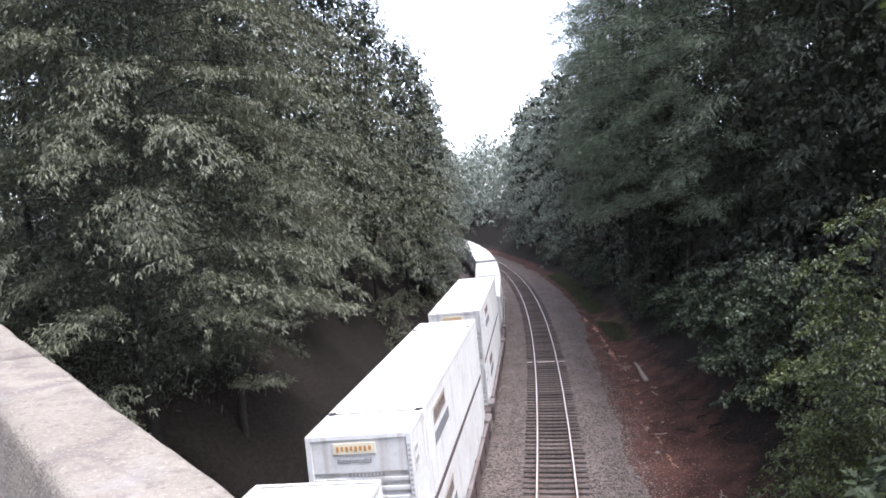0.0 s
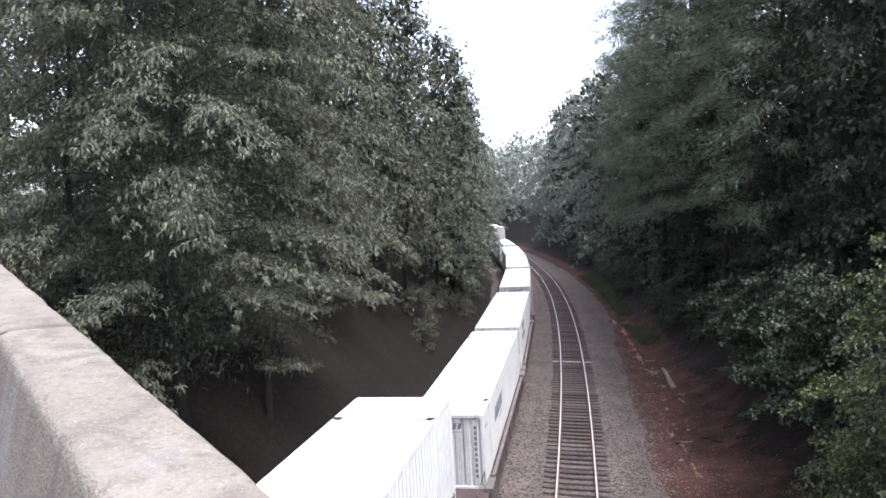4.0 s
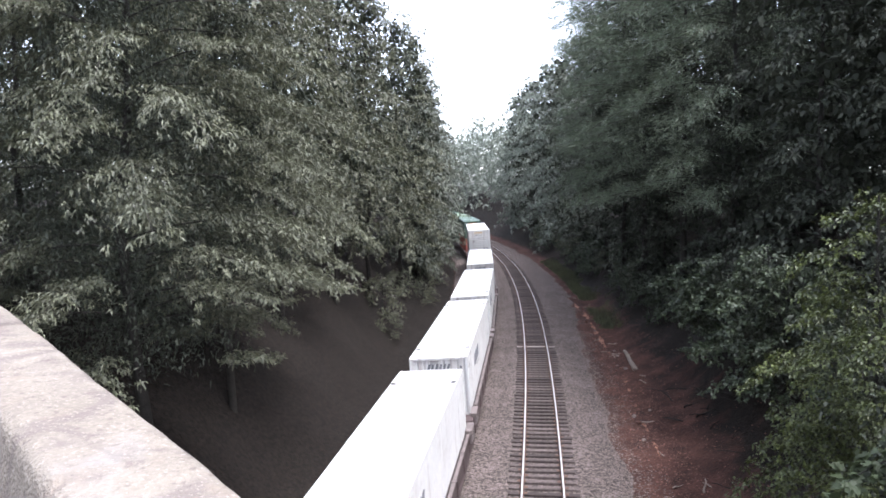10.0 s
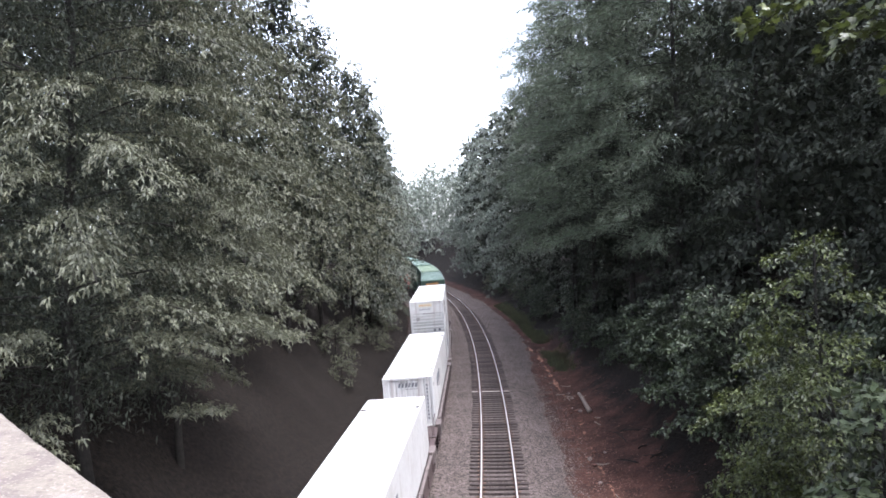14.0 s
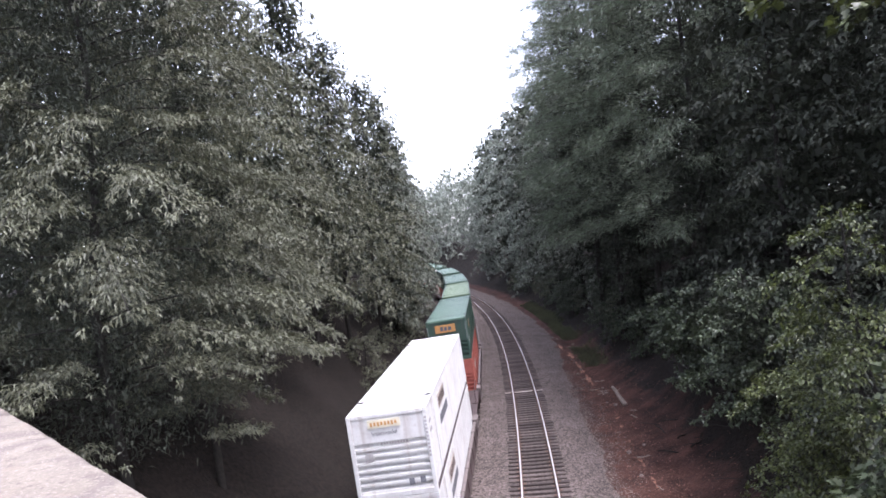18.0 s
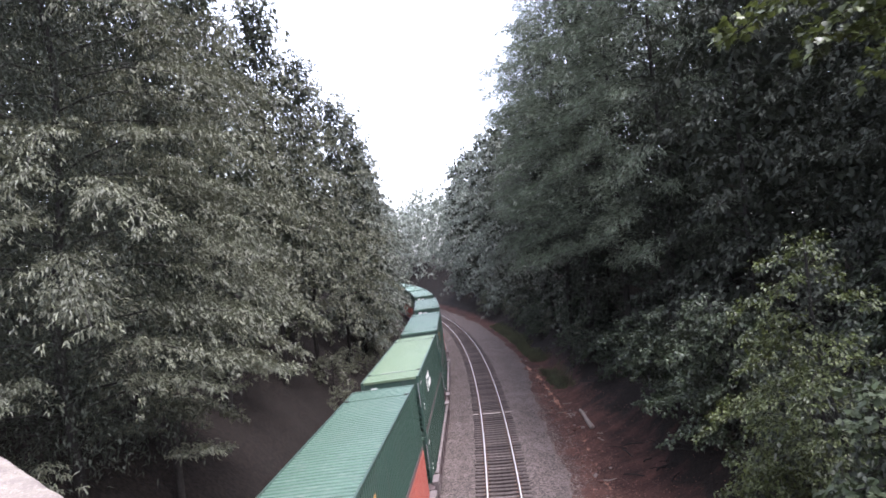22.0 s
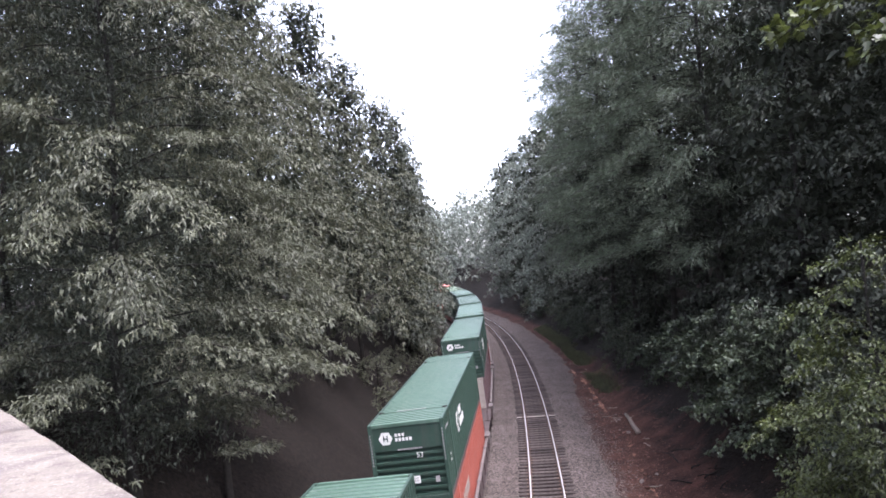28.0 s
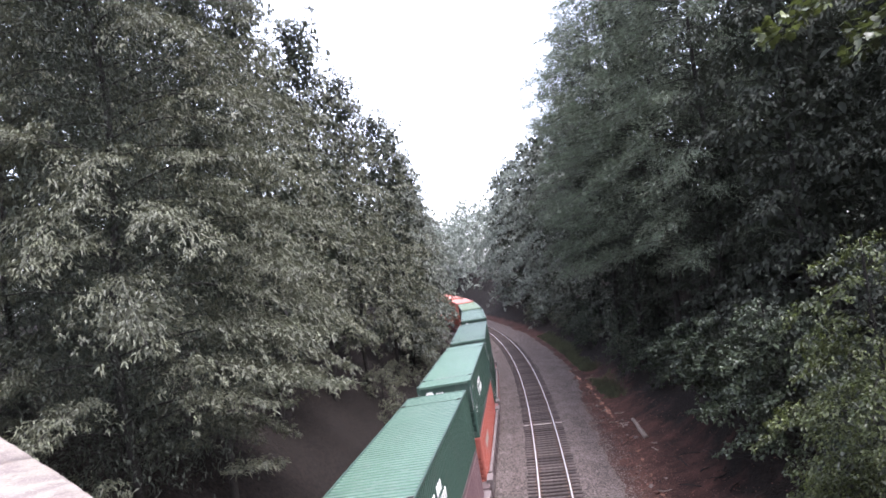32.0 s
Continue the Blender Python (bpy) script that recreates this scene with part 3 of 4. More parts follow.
def tree(seed, name, label, leaf_mat, height, clear, reach, count, each, length, width, rise=0.35, droop=0.55, category="tree", group="", spread=0.04, lean=(0, 0), step=0.25, inner=0.35, thick=0.5, fall=0.4, place=None, lobed=False, lowest=-9.0, wild=0.3, core=0):
    rng = np.random.default_rng(seed)
    lines, spots, outs = boughs(rng, height, clear, reach, count, rise, droop, lean, step, inner, thick)
    if place:  # no twigs in the way of the trains, nor below a height fitted to the view
        keep = [clear_of_trains(place @ Vector(p)) and (place @ Vector(p)).z > lowest for p in spots]
        spots, outs = spots[keep], outs[keep]
        lines = lines[:1] + [line for line in lines[1:] if all(clear_of_trains(place @ p) and (place @ p).z > lowest - 0.5 for p, _ in line)]
    root = tagged(new(name), label, category, group)
    if place:
        part("trunk", tubes(bmesh.new(), lines[:1], 8), BARK, root, smooth=True)
        for line in lines[1:]:
            part("limb", tubes(bmesh.new(), [line], 5), BARK, root, smooth=True)
    else:
        part("trunk", tubes(bmesh.new(), lines, 6), BARK, root, smooth=True)
    v, t = leaves(rng, spots, outs, each, length, width, spread, fall, lobed=lobed, wild=wild)
    raw_mesh("crown", v, t, leaf_mat, root)
    if core:  # leaves round the trunk, in a darker green that stands in for crown shade
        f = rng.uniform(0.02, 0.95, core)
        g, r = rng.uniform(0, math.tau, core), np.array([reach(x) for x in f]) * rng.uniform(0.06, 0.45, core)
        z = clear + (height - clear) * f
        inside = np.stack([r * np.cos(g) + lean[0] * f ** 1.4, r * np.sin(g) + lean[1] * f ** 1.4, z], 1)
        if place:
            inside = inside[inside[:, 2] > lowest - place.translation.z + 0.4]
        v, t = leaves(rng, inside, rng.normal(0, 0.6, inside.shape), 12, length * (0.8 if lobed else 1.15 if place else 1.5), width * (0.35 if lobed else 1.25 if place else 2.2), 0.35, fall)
        raw_mesh("inner_crown", v, t, LEAF_DEEP, root, "darker leaves round the trunk, crown shade in their colour")
    if place:
        root.matrix_basis = place
    return root


def cone(radius, top=0.3, foot=0.75):
    """How far limbs reach: widest a fifth of the way up, then narrowing to the top."""
    return lambda f: radius * (foot + (1 - foot) * f / 0.2 if f < 0.2 else 1 - (1 - top) * ((f - 0.2) / 0.8) ** 1.25)


def oval(radius, low=0.45):
    return lambda f: radius * max(0.18, (low + (1 - low) * math.sin(math.pi * min(1, 0.12 + f * 0.55)))) * (1 - max(0, f - 0.72) * 2.4)


def plant_woods():
    rnd = random.Random(4)
    near = dict(rise=0.36, droop=0.5, step=0.22, wild=0.26, fall=0.4, thick=0.55)
    tree(15, "broadleaf_tree", "tall olive-leaved broadleaf tree leaning over the cutting", LEAF_OLIVE, 25.4, 4.3, cone(5.9, 0.42, 0.95), 118, 9, 0.15, 0.041, place=pose(-8.0, 18.3, 0.7, 0, 0, 20), lowest=6.4, core=2600, **{**near, "step": 0.21, "inner": 0.38})
    tree(12, "broadleaf_tree", "tall olive-leaved broadleaf tree on the bank", LEAF_OLIVE, 23.0, 1.4, cone(5.7, 0.35, 0.9), 104, 8, 0.175, 0.048, place=pose(-8.4, 27.5, 2.2, 0, 0, 130), lowest=6.8, core=2800, **near)
    tree(13, "broadleaf_tree", "tall olive-leaved broadleaf tree on the bank", LEAF_OLIVE, 21.0, 0.4, cone(5.2, 0.5), 70, 7, 0.24, 0.075, place=pose(-14.6, 28.5, 7.6, 0, 0, 250), core=1200, **{**near, "step": 0.3})
    tree(14, "broadleaf_tree", "young olive-leaved broadleaf tree on the slope", LEAF_OLIVE, 14.5, 0.4, cone(3.3, 0.5), 62, 9, 0.145, 0.038, place=pose(-12.6, 21.5, 7.0, 0, 0, 60), lowest=7.4, core=700, **near)
    trees = "trees along the cutting"
    far = dict(group=trees, step=0.56, spread=0.09, wild=0.35, thick=0.6, droop=0.6)
    proto = [
        tree(21, "woodland_tree", "tall dense olive-green broadleaf tree on the bank", LEAF_OLIVE, 22, 3.0, cone(5.2, 0.3, 0.7), 84, 10, 0.27, 0.095, core=170, **far),
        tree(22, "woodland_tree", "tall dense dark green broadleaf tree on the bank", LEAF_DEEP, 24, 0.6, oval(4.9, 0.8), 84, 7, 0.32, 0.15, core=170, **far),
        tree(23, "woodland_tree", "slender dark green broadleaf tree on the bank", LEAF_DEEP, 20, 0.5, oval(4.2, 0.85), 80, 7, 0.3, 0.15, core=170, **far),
        tree(24, "pine_tree", "tall soft grey-green pine on the bank", NEEDLES, 27, 6.0, oval(4.8, 0.85), 84, 20, 0.36, 0.03, 0.3, 0.4, group=trees, spread=0.15, step=0.58, thick=0.8, fall=0.15, wild=0.6, core=250),
        tree(25, "woodland_tree", "tall pale grey-green broadleaf tree by the bend, tinted for haze", LEAF_HAZED, 22, 0.6, oval(4.9, 0.8), 76, 7, 0.38, 0.17, core=170, **far),
        tree(26, "woodland_tree", "tall grey-green broadleaf tree by the line, partly tinted for haze", LEAF_HALF_HAZED, 23, 0.6, oval(4.9, 0.8), 80, 7, 0.36, 0.15, core=170, **far),
        tree(27, "woodland_tree", "tall grey-olive pointed broadleaf tree by the line, partly tinted for haze", LEAF_HALF_HAZED, 23, 0.6, cone(5.2, 0.25, 0.7), 80, 7, 0.36, 0.14, core=170, **far),
    ]
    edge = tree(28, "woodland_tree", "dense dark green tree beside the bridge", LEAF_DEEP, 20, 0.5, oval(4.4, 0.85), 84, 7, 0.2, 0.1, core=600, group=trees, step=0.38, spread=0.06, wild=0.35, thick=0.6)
    low = dict(group="shrubs on the banks", step=0.3, spread=0.05, wild=0.4, thick=0.7)
    shrub = [
        tree(31, "shrub", "low leafy green shrub on the bank", LEAF_MID, 3.2, 0.2, oval(1.9, 0.9), 28, 6, 0.18, 0.1, **low),
        tree(32, "shrub", "low olive-green shrub on the bank", LEAF_OLIVE, 2.4, 0.1, oval(1.7, 0.95), 24, 6, 0.17, 0.07, **low),
    ]
    used = set()

    def plant(kind, s, off, scale=1.0, stock=proto):
        root = stock[kind]
        p = rail_at(s, off)
        m = pose(p.x, p.y, ground_z(s, off) - 0.2, 0, 0, rnd.uniform(0, 360))
        if (id(stock), kind) in used:
            root = copy_thing(root, m)
        used.add((id(stock), kind))
        root.matrix_basis = m @ Matrix.Scale(scale, 4)

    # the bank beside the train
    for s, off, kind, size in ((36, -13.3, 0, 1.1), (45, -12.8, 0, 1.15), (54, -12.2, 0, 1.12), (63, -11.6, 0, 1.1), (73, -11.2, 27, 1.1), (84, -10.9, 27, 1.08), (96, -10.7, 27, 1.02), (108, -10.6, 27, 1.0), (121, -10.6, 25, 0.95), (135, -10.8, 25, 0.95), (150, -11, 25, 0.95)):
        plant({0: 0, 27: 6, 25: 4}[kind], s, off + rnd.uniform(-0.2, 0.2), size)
    for s, off in ((38, -30.5), (32, -21.5), (43, -22)):
        plant(0, s, off, rnd.uniform(1.15, 1.25))
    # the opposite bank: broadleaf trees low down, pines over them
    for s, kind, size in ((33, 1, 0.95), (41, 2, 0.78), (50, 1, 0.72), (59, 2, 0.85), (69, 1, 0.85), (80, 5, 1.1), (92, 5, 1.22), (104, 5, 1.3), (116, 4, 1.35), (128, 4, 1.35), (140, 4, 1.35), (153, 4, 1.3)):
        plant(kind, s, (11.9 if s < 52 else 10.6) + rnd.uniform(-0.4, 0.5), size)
    for s, off, size in ((42, 11.0, 1.2), (51, 9.8, 1.3), (60, 9.3, 1.32), (70, 9.3, 1.36), (82, 9.8, 1.36), (93, 11.5, 1.36)):
        plant(3, s, off + rnd.uniform(-0.4, 0.4), size)
    for k, (s, off) in enumerate(((15, 16.0), (20, 14.6), (26, 15.0))):
        p = rail_at(s, off)
        m = pose(p.x, p.y, ground_z(s, off) - 0.2, 0, 0, 70 * k)
        if k:
            copy_thing(edge, m)
        else:
            edge.matrix_basis = m
    for s, off in ((28, 19.5), (36, 18.5), (46, 18), (58, 17.5), (72, 16.5), (86, 16.5)):
        plant(1, s, off, 1.2 if s < 50 else 1.5)
    for k in range(22):
        plant(1, 50 + 3.3 * k + rnd.uniform(-1, 1), TRACK2 - rnd.uniform(5.2, 7.6), rnd.uniform(0.6, 1.25), shrub)
    for k in range(21):
        plant(rnd.choice((0, 0, 1)), 52 + 3.8 * k + rnd.uniform(-1, 1), rnd.uniform(8.2, 10.5), rnd.uniform(0.7, 1.3), shrub)
    for s, off in ((15, 14.5), (18, 13.6), (21, 13.0), (24, 13.4), (20, 16.0)):
        plant(0, s, off, 1.5, shrub)
    for a, c, size in ((33, 2.6, 0.8), (38, 3.2, 1.0), (44, 2.8, 0.9), (50, 3.4, 1.1), (57, 2.4, 0.8)):  # bushes on the verge
        copy_thing(shrub[1], pose(*on_bridge(a, c, ROAD - 0.4), 0, 0, a * 40) @ Matrix.Scale(size, 4))
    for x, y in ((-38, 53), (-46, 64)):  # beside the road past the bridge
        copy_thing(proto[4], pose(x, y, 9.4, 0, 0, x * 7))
    # saplings at the bridge's end of the right-hand bank
    group = "saplings beside the bridge"
    rows = (
        (41, "bright yellow-green sapling beside the bridge", LEAF_BRIGHT, 11.0, 8.7, 13.0, 0.2, 2.5, 0.09, 0.055, 46, (-0.9, 0.2)),
        (42, "bright green leafy sapling beside the bridge", LEAF_BRIGHT, 8.6, 9.0, 15.3, 0.3, 2.5, 0.09, 0.055, 46, (-0.5, 0.0)),
        (43, "broad-leaved pale green sapling beside the bridge", LEAF_BROAD, 9.2, 7.3, 9.9, 0.0, 1.8, 0.17, 0.18, 48, (-0.4, 0.0)),
        (44, "spreading mid-green sapling on the bank", LEAF_MID, 7.6, 12.4, 25.0, 1.6, 2.8, 0.13, 0.1, 42, (-1.3, 0.0)),
        (45, "drooping mid-green sapling on the bank", LEAF_MID, 6.9, 13.4, 31.5, 1.2, 2.9, 0.14, 0.11, 42, (-1.2, 0.0)),
        (47, "drooping mid-green sapling on the bank", LEAF_MID, 6.2, 14.2, 38.0, 1.2, 2.8, 0.16, 0.12, 40, (-1.2, 0.0)),
    )
    for seed, label, mat, height, x, y, z, radius, length, width, count, lean in rows:
        tree(seed, "sapling", label, mat, height, height * 0.15, oval(radius, 0.9), count, 5 if mat is LEAF_BROAD else 9, length, width, 0.35, 0.6, group=group, step=0.19 if mat is LEAF_BRIGHT else 0.24, inner=0.2, lean=lean, place=pose(x, y, z - 0.5), wild=0.35, thick=0.7, lowest=3.4 if y > 20 else -9.0, lobed=mat is LEAF_BROAD, core=260)
    tree(46, "sapling", "yellow-green tree reaching out over the bridge's side", LEAF_BRIGHT, 15.9, 13.7, oval(3.2, 0.9), 11, 5, 0.17, 0.17, 0.1, 0.4, group=group, step=0.24, inner=0.3, lobed=True, lean=(-1.1, -0.4), place=pose(9.75, 10.0, 0.0))


plant_woods()


def woods(name, label, mat, seed, count, stretch, offs, tall, tufts, size):
    """Woods too far back to tell tree from tree."""
    rng = np.random.default_rng(seed)
    spots = []
    for k in range(count):
        s, off = rng.uniform(*stretch), rng.uniform(*offs)
        p = rail_at(s, off)
        if -14 < p.dot(ACROSS) < 8:  # the road is clear of trees
            continue
        z0, h, r = ground_z(s, off), rng.uniform(*tall), rng.uniform(3.2, 4.8)
        d = rng.normal(0, 1, (tufts, 3))
        d /= np.linalg.norm(d, axis=1)[:, None]
        d *= rng.uniform(0.75, 1.0, (tufts, 1))
        spots.append(np.array((p.x, p.y, z0 + h * 0.5)) + d * (r, r, h * 0.52))
    spots = np.concatenate(spots)
    v, t = leaves(rng, spots, rng.normal(0, 1, spots.shape) * 0.6, 5, size, size * 0.45, 0.5)
    tagged(raw_mesh(name, v, t, mat), label, "woods", kind="stuff")


# the farthest woods carry distance haze in their leaf colour
woods("far_woods", "distant pale green woods beyond the bend, tinted for haze", LEAF_HAZED, 77, 110, (150, 300), (9, 45), (17, 25), 46, 1.1)
woods("far_woods", "distant pale green woods beyond the bend, tinted for haze", LEAF_HAZED, 78, 120, (145, 300), (TRACK2 - 40, TRACK2 - 8.5), (17, 25), 46, 1.1)
woods("far_woods", "distant pale green woods beside the road, tinted for haze", LEAF_HAZED, 83, 30, (105, 150), (-135, -84), (12, 18), 60, 0.9)
woods("back_woods", "dark woods behind the first trees", LEAF_OLIVE, 79, 30, (34, 120), (TRACK2 - 44, TRACK2 - 23), (20, 27), 110, 0.7)
woods("back_woods", "dark woods behind the first trees", LEAF_OLIVE, 82, 64, (28, 108), (TRACK2 - 22, TRACK2 - 13), (18, 26), 130, 0.5)
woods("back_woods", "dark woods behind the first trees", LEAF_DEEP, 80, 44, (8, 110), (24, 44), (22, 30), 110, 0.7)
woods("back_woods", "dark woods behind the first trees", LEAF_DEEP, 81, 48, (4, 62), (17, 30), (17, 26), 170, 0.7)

# added out of view behind the camera, to cut sky light from that side
woods("back_woods", "unseen woods added behind the camera to block sky light", LEAF_DEEP, 85, 40, (-110, -14), (TRACK2 - 40, TRACK2 - 9), (18, 25), 55, 1.1)
woods("back_woods", "unseen woods added behind the camera to block sky light", LEAF_DEEP, 86, 44, (-110, -8), (9, 40), (18, 25), 55, 1.1)

# ---- the train ----
SPEED = 8.2
LONG, WIDE, TALL = 16.15, 2.59, 2.7
HX = WIDE / 2
TRAIN = []  # (thing, metres along the line at the start, height of its floor)


def corrugated(bm, x, y0, y1, z0, z1, pitch, depth, outward):
    """An upright side with trapezoid ribs, facing +x or -x."""
    n = max(1, round((y1 - y0) / pitch))
    ys, xs = [], []
    for k in range(n):
        a = y0 + (y1 - y0) * k / n
        p = (y1 - y0) / n
        for u, d in ((0.0, 0), (0.42, 0), (0.5, 1), (0.92, 1)):
            ys.append(a + p * u), xs.append(x - outward * depth * d)
    ys.append(y1), xs.append(x)
    sheet(bm, [[(px, py, z0) for px, py in zip(xs, ys)], [(px, py, z1) for px, py in zip(xs, ys)]])


def end_ribs(bm, y, z0, z1, n, depth):
    """Horizontal ribs on an end wall."""
    rows = []
    for k in range(n):
        a, p = z0 + (z1 - z0) * k / n, (z1 - z0) / n
        for u, d in ((0.0, 0), (0.35, 0), (0.45, 1), (0.9, 1)):
            rows.append([(-HX + 0.12, y + depth * d, a + p * u), (HX - 0.12, y + depth * d, a + p * u)])
    rows.append([(-HX + 0.12, y, z1), (HX - 0.12, y, z1)])
    sheet(bm, rows)


def lettering(text, size, m, mat, parent, name="lettering"):
    cu = bpy.data.curves.new(name, "FONT")
    cu.body, cu.size, cu.extrude = text, size, 0.002
    tmp = bpy.data.objects.new(name, cu)
    me = bpy.data.meshes.new_from_object(tmp)
    bpy.data.objects.remove(tmp)
    me.materials.append(mat)
    ob = new(name, me)
    ob.parent = parent
    ob.matrix_basis = m
    return ob


def bars(rows, y, mat, parent, name, label=""):
    """Flat marks on the leading end: rows of x0, x1, z0, z1."""
    ob = part(name, boxes(*((a, b, y - 0.006, y + 0.004, c, d) for a, b, c, d in rows)), mat, parent, label)
    if name != "logo_panel":
        tagged(ob, kind="stuff")


def side_bars(rows, mat, parent, name, label="", x=None):
    """Flat marks on the side that faces the empty track: rows of y0, y1, z0, z1."""
    x = HX if x is None else x
    ob = part(name, boxes(*((x - 0.01, x + 0.006, a, b, c, d) for a, b, c, d in rows)), mat, parent, label)
    if name != "logo_panel":
        tagged(ob, kind="stuff")


def slants(rows, lean, place, mat, parent, name, label=""):
    """Leaning letter-sized bars: rows of u0, u1, v0, v1, set by place(u, v, depth)."""
    bm = bmesh.new()
    for u0, u1, v0, v1 in rows:
        v = [bm.verts.new(place(u + lean * (w - v0), w, d)) for d in (-0.012, 0.006) for u, w in ((u0, v0), (u1, v0), (u1, v1), (u0, v1))]
        for f in ((3, 2, 1, 0), (4, 5, 6, 7), (0, 1, 5, 4), (1, 2, 6, 5), (2, 3, 7, 6), (3, 0, 4, 7)):
            bm.faces.new([v[i] for i in f])
    bmesh.ops.recalc_face_normals(bm, faces=bm.faces)
    tagged(part(name, bm, mat, parent, label), kind="stuff")


def word(y0, y1, z0, z1, n, gap=0.3):
    """A row of n letter-sized bars from y0 to y1."""
    w = (y1 - y0) / n
    return [(y0 + w * k, y0 + w * (k + 1 - gap), z0, z1) for k in range(n)]


def container(style):
    """A 53-foot container; its leading end at y = 0, its floor at z = 0."""
    paint = {"white_ribbed": WHITE, "white_smooth": WHITE, "green_amber": GREEN, "green_hex": GREEN, "green_plain": GREEN, "green_lime": GREEN, "red": RED, "orange": ORANGE, "maroon": MAROON}[style]
    roofing = {"green_amber": GREEN_ROOF, "green_hex": GREEN_ROOF, "green_plain": GREEN_ROOF, "green_lime": LIME_ROOF}.get(style, paint)
    label = {
        "white_ribbed": "white ribbed 53-foot shipping container with faded logo",
        "white_smooth": "white panelled 53-foot shipping container with slanted logo",
        "green_amber": "dark green shipping container with amber label and paler roof",
        "green_hex": "dark green shipping container with white hexagon logo",
        "green_plain": "dark green shipping container with corrugated roof",
        "green_lime": "dark green shipping container with pale lime roof",
        "red": "red corrugated 53-foot shipping container in the well",
        "maroon": "faded maroon container with weathered beige end boards",
        "orange": "bright orange 53-foot shipping container",
    }[style]
    root = tagged(new("shipping_container"), label, "shipping container", "containers on the train")
    for side in (-1, 1):
        bm = bmesh.new()
        corrugated(bm, side * (HX - 0.012), 0.14, LONG - 0.14, 0.16, TALL - 0.1, 0.28, 0.03 if style != "white_smooth" else 0.008, side)
        part("side_wall", bm, paint, root)
    for y, flip in ((0.03, 1), (LONG - 0.03, -1)):
        bm = bmesh.new()
        if style == "white_smooth":
            xs = [(-HX + 0.12 + (WIDE - 0.24) * (k + u) / 8, d) for k in range(8) for u, d in ((0, 0), (0.6, 0), (0.68, 1), (0.92, 1))] + [(HX - 0.12, 0)]
            sheet(bm, [[(x, y + flip * 0.04 * d, z) for x, d in xs] for z in (0.16, TALL - 0.1)])
        else:
            flat = 1.45 if style == "green_amber" else 0.92
            end_ribs(bm, y, 0.16, TALL - flat, 4 if flat > 1 else 7, flip * 0.1)
            sheet(bm, [[(-HX + 0.12, y, TALL - flat), (HX - 0.12, y, TALL - flat)], [(-HX + 0.12, y, TALL - 0.1), (HX - 0.12, y, TALL - 0.1)]])
        part("end_wall", bm, paint, root)
    bm = bmesh.new()
    n = 58 if style in ("green_amber", "green_hex", "green_plain", "green_lime", "red", "maroon") else 14
    deep = 0.04 if n == 58 else 0.006
    rows = []
    for k in range(n):
        for u, d in ((0.0, 0), (0.5, 0), (0.56, 1), (0.94, 1)):
            y = 0.1 + (LONG - 0.2) * (k + u) / n
            rows.append([(-HX + 0.05, y, TALL - 0.02 - deep * d), (0, y, TALL - 0.008 - deep * d), (HX - 0.05, y, TALL - 0.02 - deep * d)])
    sheet(bm, rows)
    bmesh.ops.recalc_face_normals(bm, faces=bm.faces)
    part("roof", bm, roofing, root)
    part("corner_post", boxes((-HX, -HX + 0.13, 0, 0.14, 0, TALL), bevel=0.012), paint, root)
    for x, y in ((HX - 0.13, 0), (-HX, LONG - 0.14), (HX - 0.13, LONG - 0.14)):
        part("corner_post", boxes((x, x + 0.13, y, y + 0.14, 0, TALL), bevel=0.012), paint, root)
    for x in (-HX, HX - 0.07):
        part("top_rail", boxes((x, x + 0.07, 0.14, LONG - 0.14, TALL - 0.1, TALL), bevel=0.008), paint, root)
        part("bottom_rail", boxes((x, x + 0.07, 0.14, LONG - 0.14, 0, 0.17), bevel=0.008), CAR_GREY, root)
    for y in (0.0, LONG - 0.1):
        part("header", boxes((-HX + 0.13, HX - 0.13, y, y + 0.1, TALL - 0.12, TALL), bevel=0.008), roofing, root)
        part("sill", boxes((-HX + 0.13, HX - 0.13, y, y + 0.1, 0, 0.17), bevel=0.008), paint, root)
    for y in (1.9, LONG - 1.9):  # lifting castings and roof seams of the lifting frames
        for x in (-HX + 0.02, HX - 0.22):
            part("lifting_casting", boxes((x, x + 0.2, y - 0.09, y + 0.09, TALL - 0.03, TALL + 0.012), bevel=0.01), GRIME, root, "dark lifting casting")
        part("roof_seam", boxes((-HX + 0.06, HX - 0.06, y - 0.05, y - 0.022, TALL - 0.02, TALL + 0.006)), GREY_LOGO if roofing is WHITE else GREEN, root, "dark roof seam")
        part("side_post", boxes((HX - 0.03, HX + 0.004, y - 0.1, y + 0.1, 0.17, TALL - 0.1), bevel=0.006), paint, root)
    if style == "white_ribbed":
        part("logo_panel", boxes((-0.62, 0.42, -0.004, 0.04, TALL - 0.46, TALL - 0.2)), YELLOW, root, "faded yellow logo panel")
        bars([(a - 0.54, b - 0.54, TALL - 0.4 + 0.02 * (k % 2), TALL - 0.27) for k, (a, b, _, _) in enumerate(word(0, 0.9, 0, 1, 8, 0.4))], -0.006, AMBER, root, "logo_mark")
        lettering("Intermodal", 0.19, pose(-0.55, 0.012, TALL - 0.69, 90, 0, 0), INK, root)
        bars([(a - 0.3, b - 0.3, TALL - 1.02, TALL - 0.94) for a, b, _, _ in word(0, 0.9, 0, 1, 10)], 0.03, FADED, root, "number_mark")
        for x, z in ((0.42, 0.32), (0.78, 0.34)):
            part("data_plate", boxes((x, x + 0.17, 0.02, 0.035, z, z + 0.2)), GREY_LOGO, root, "small dark data plate")
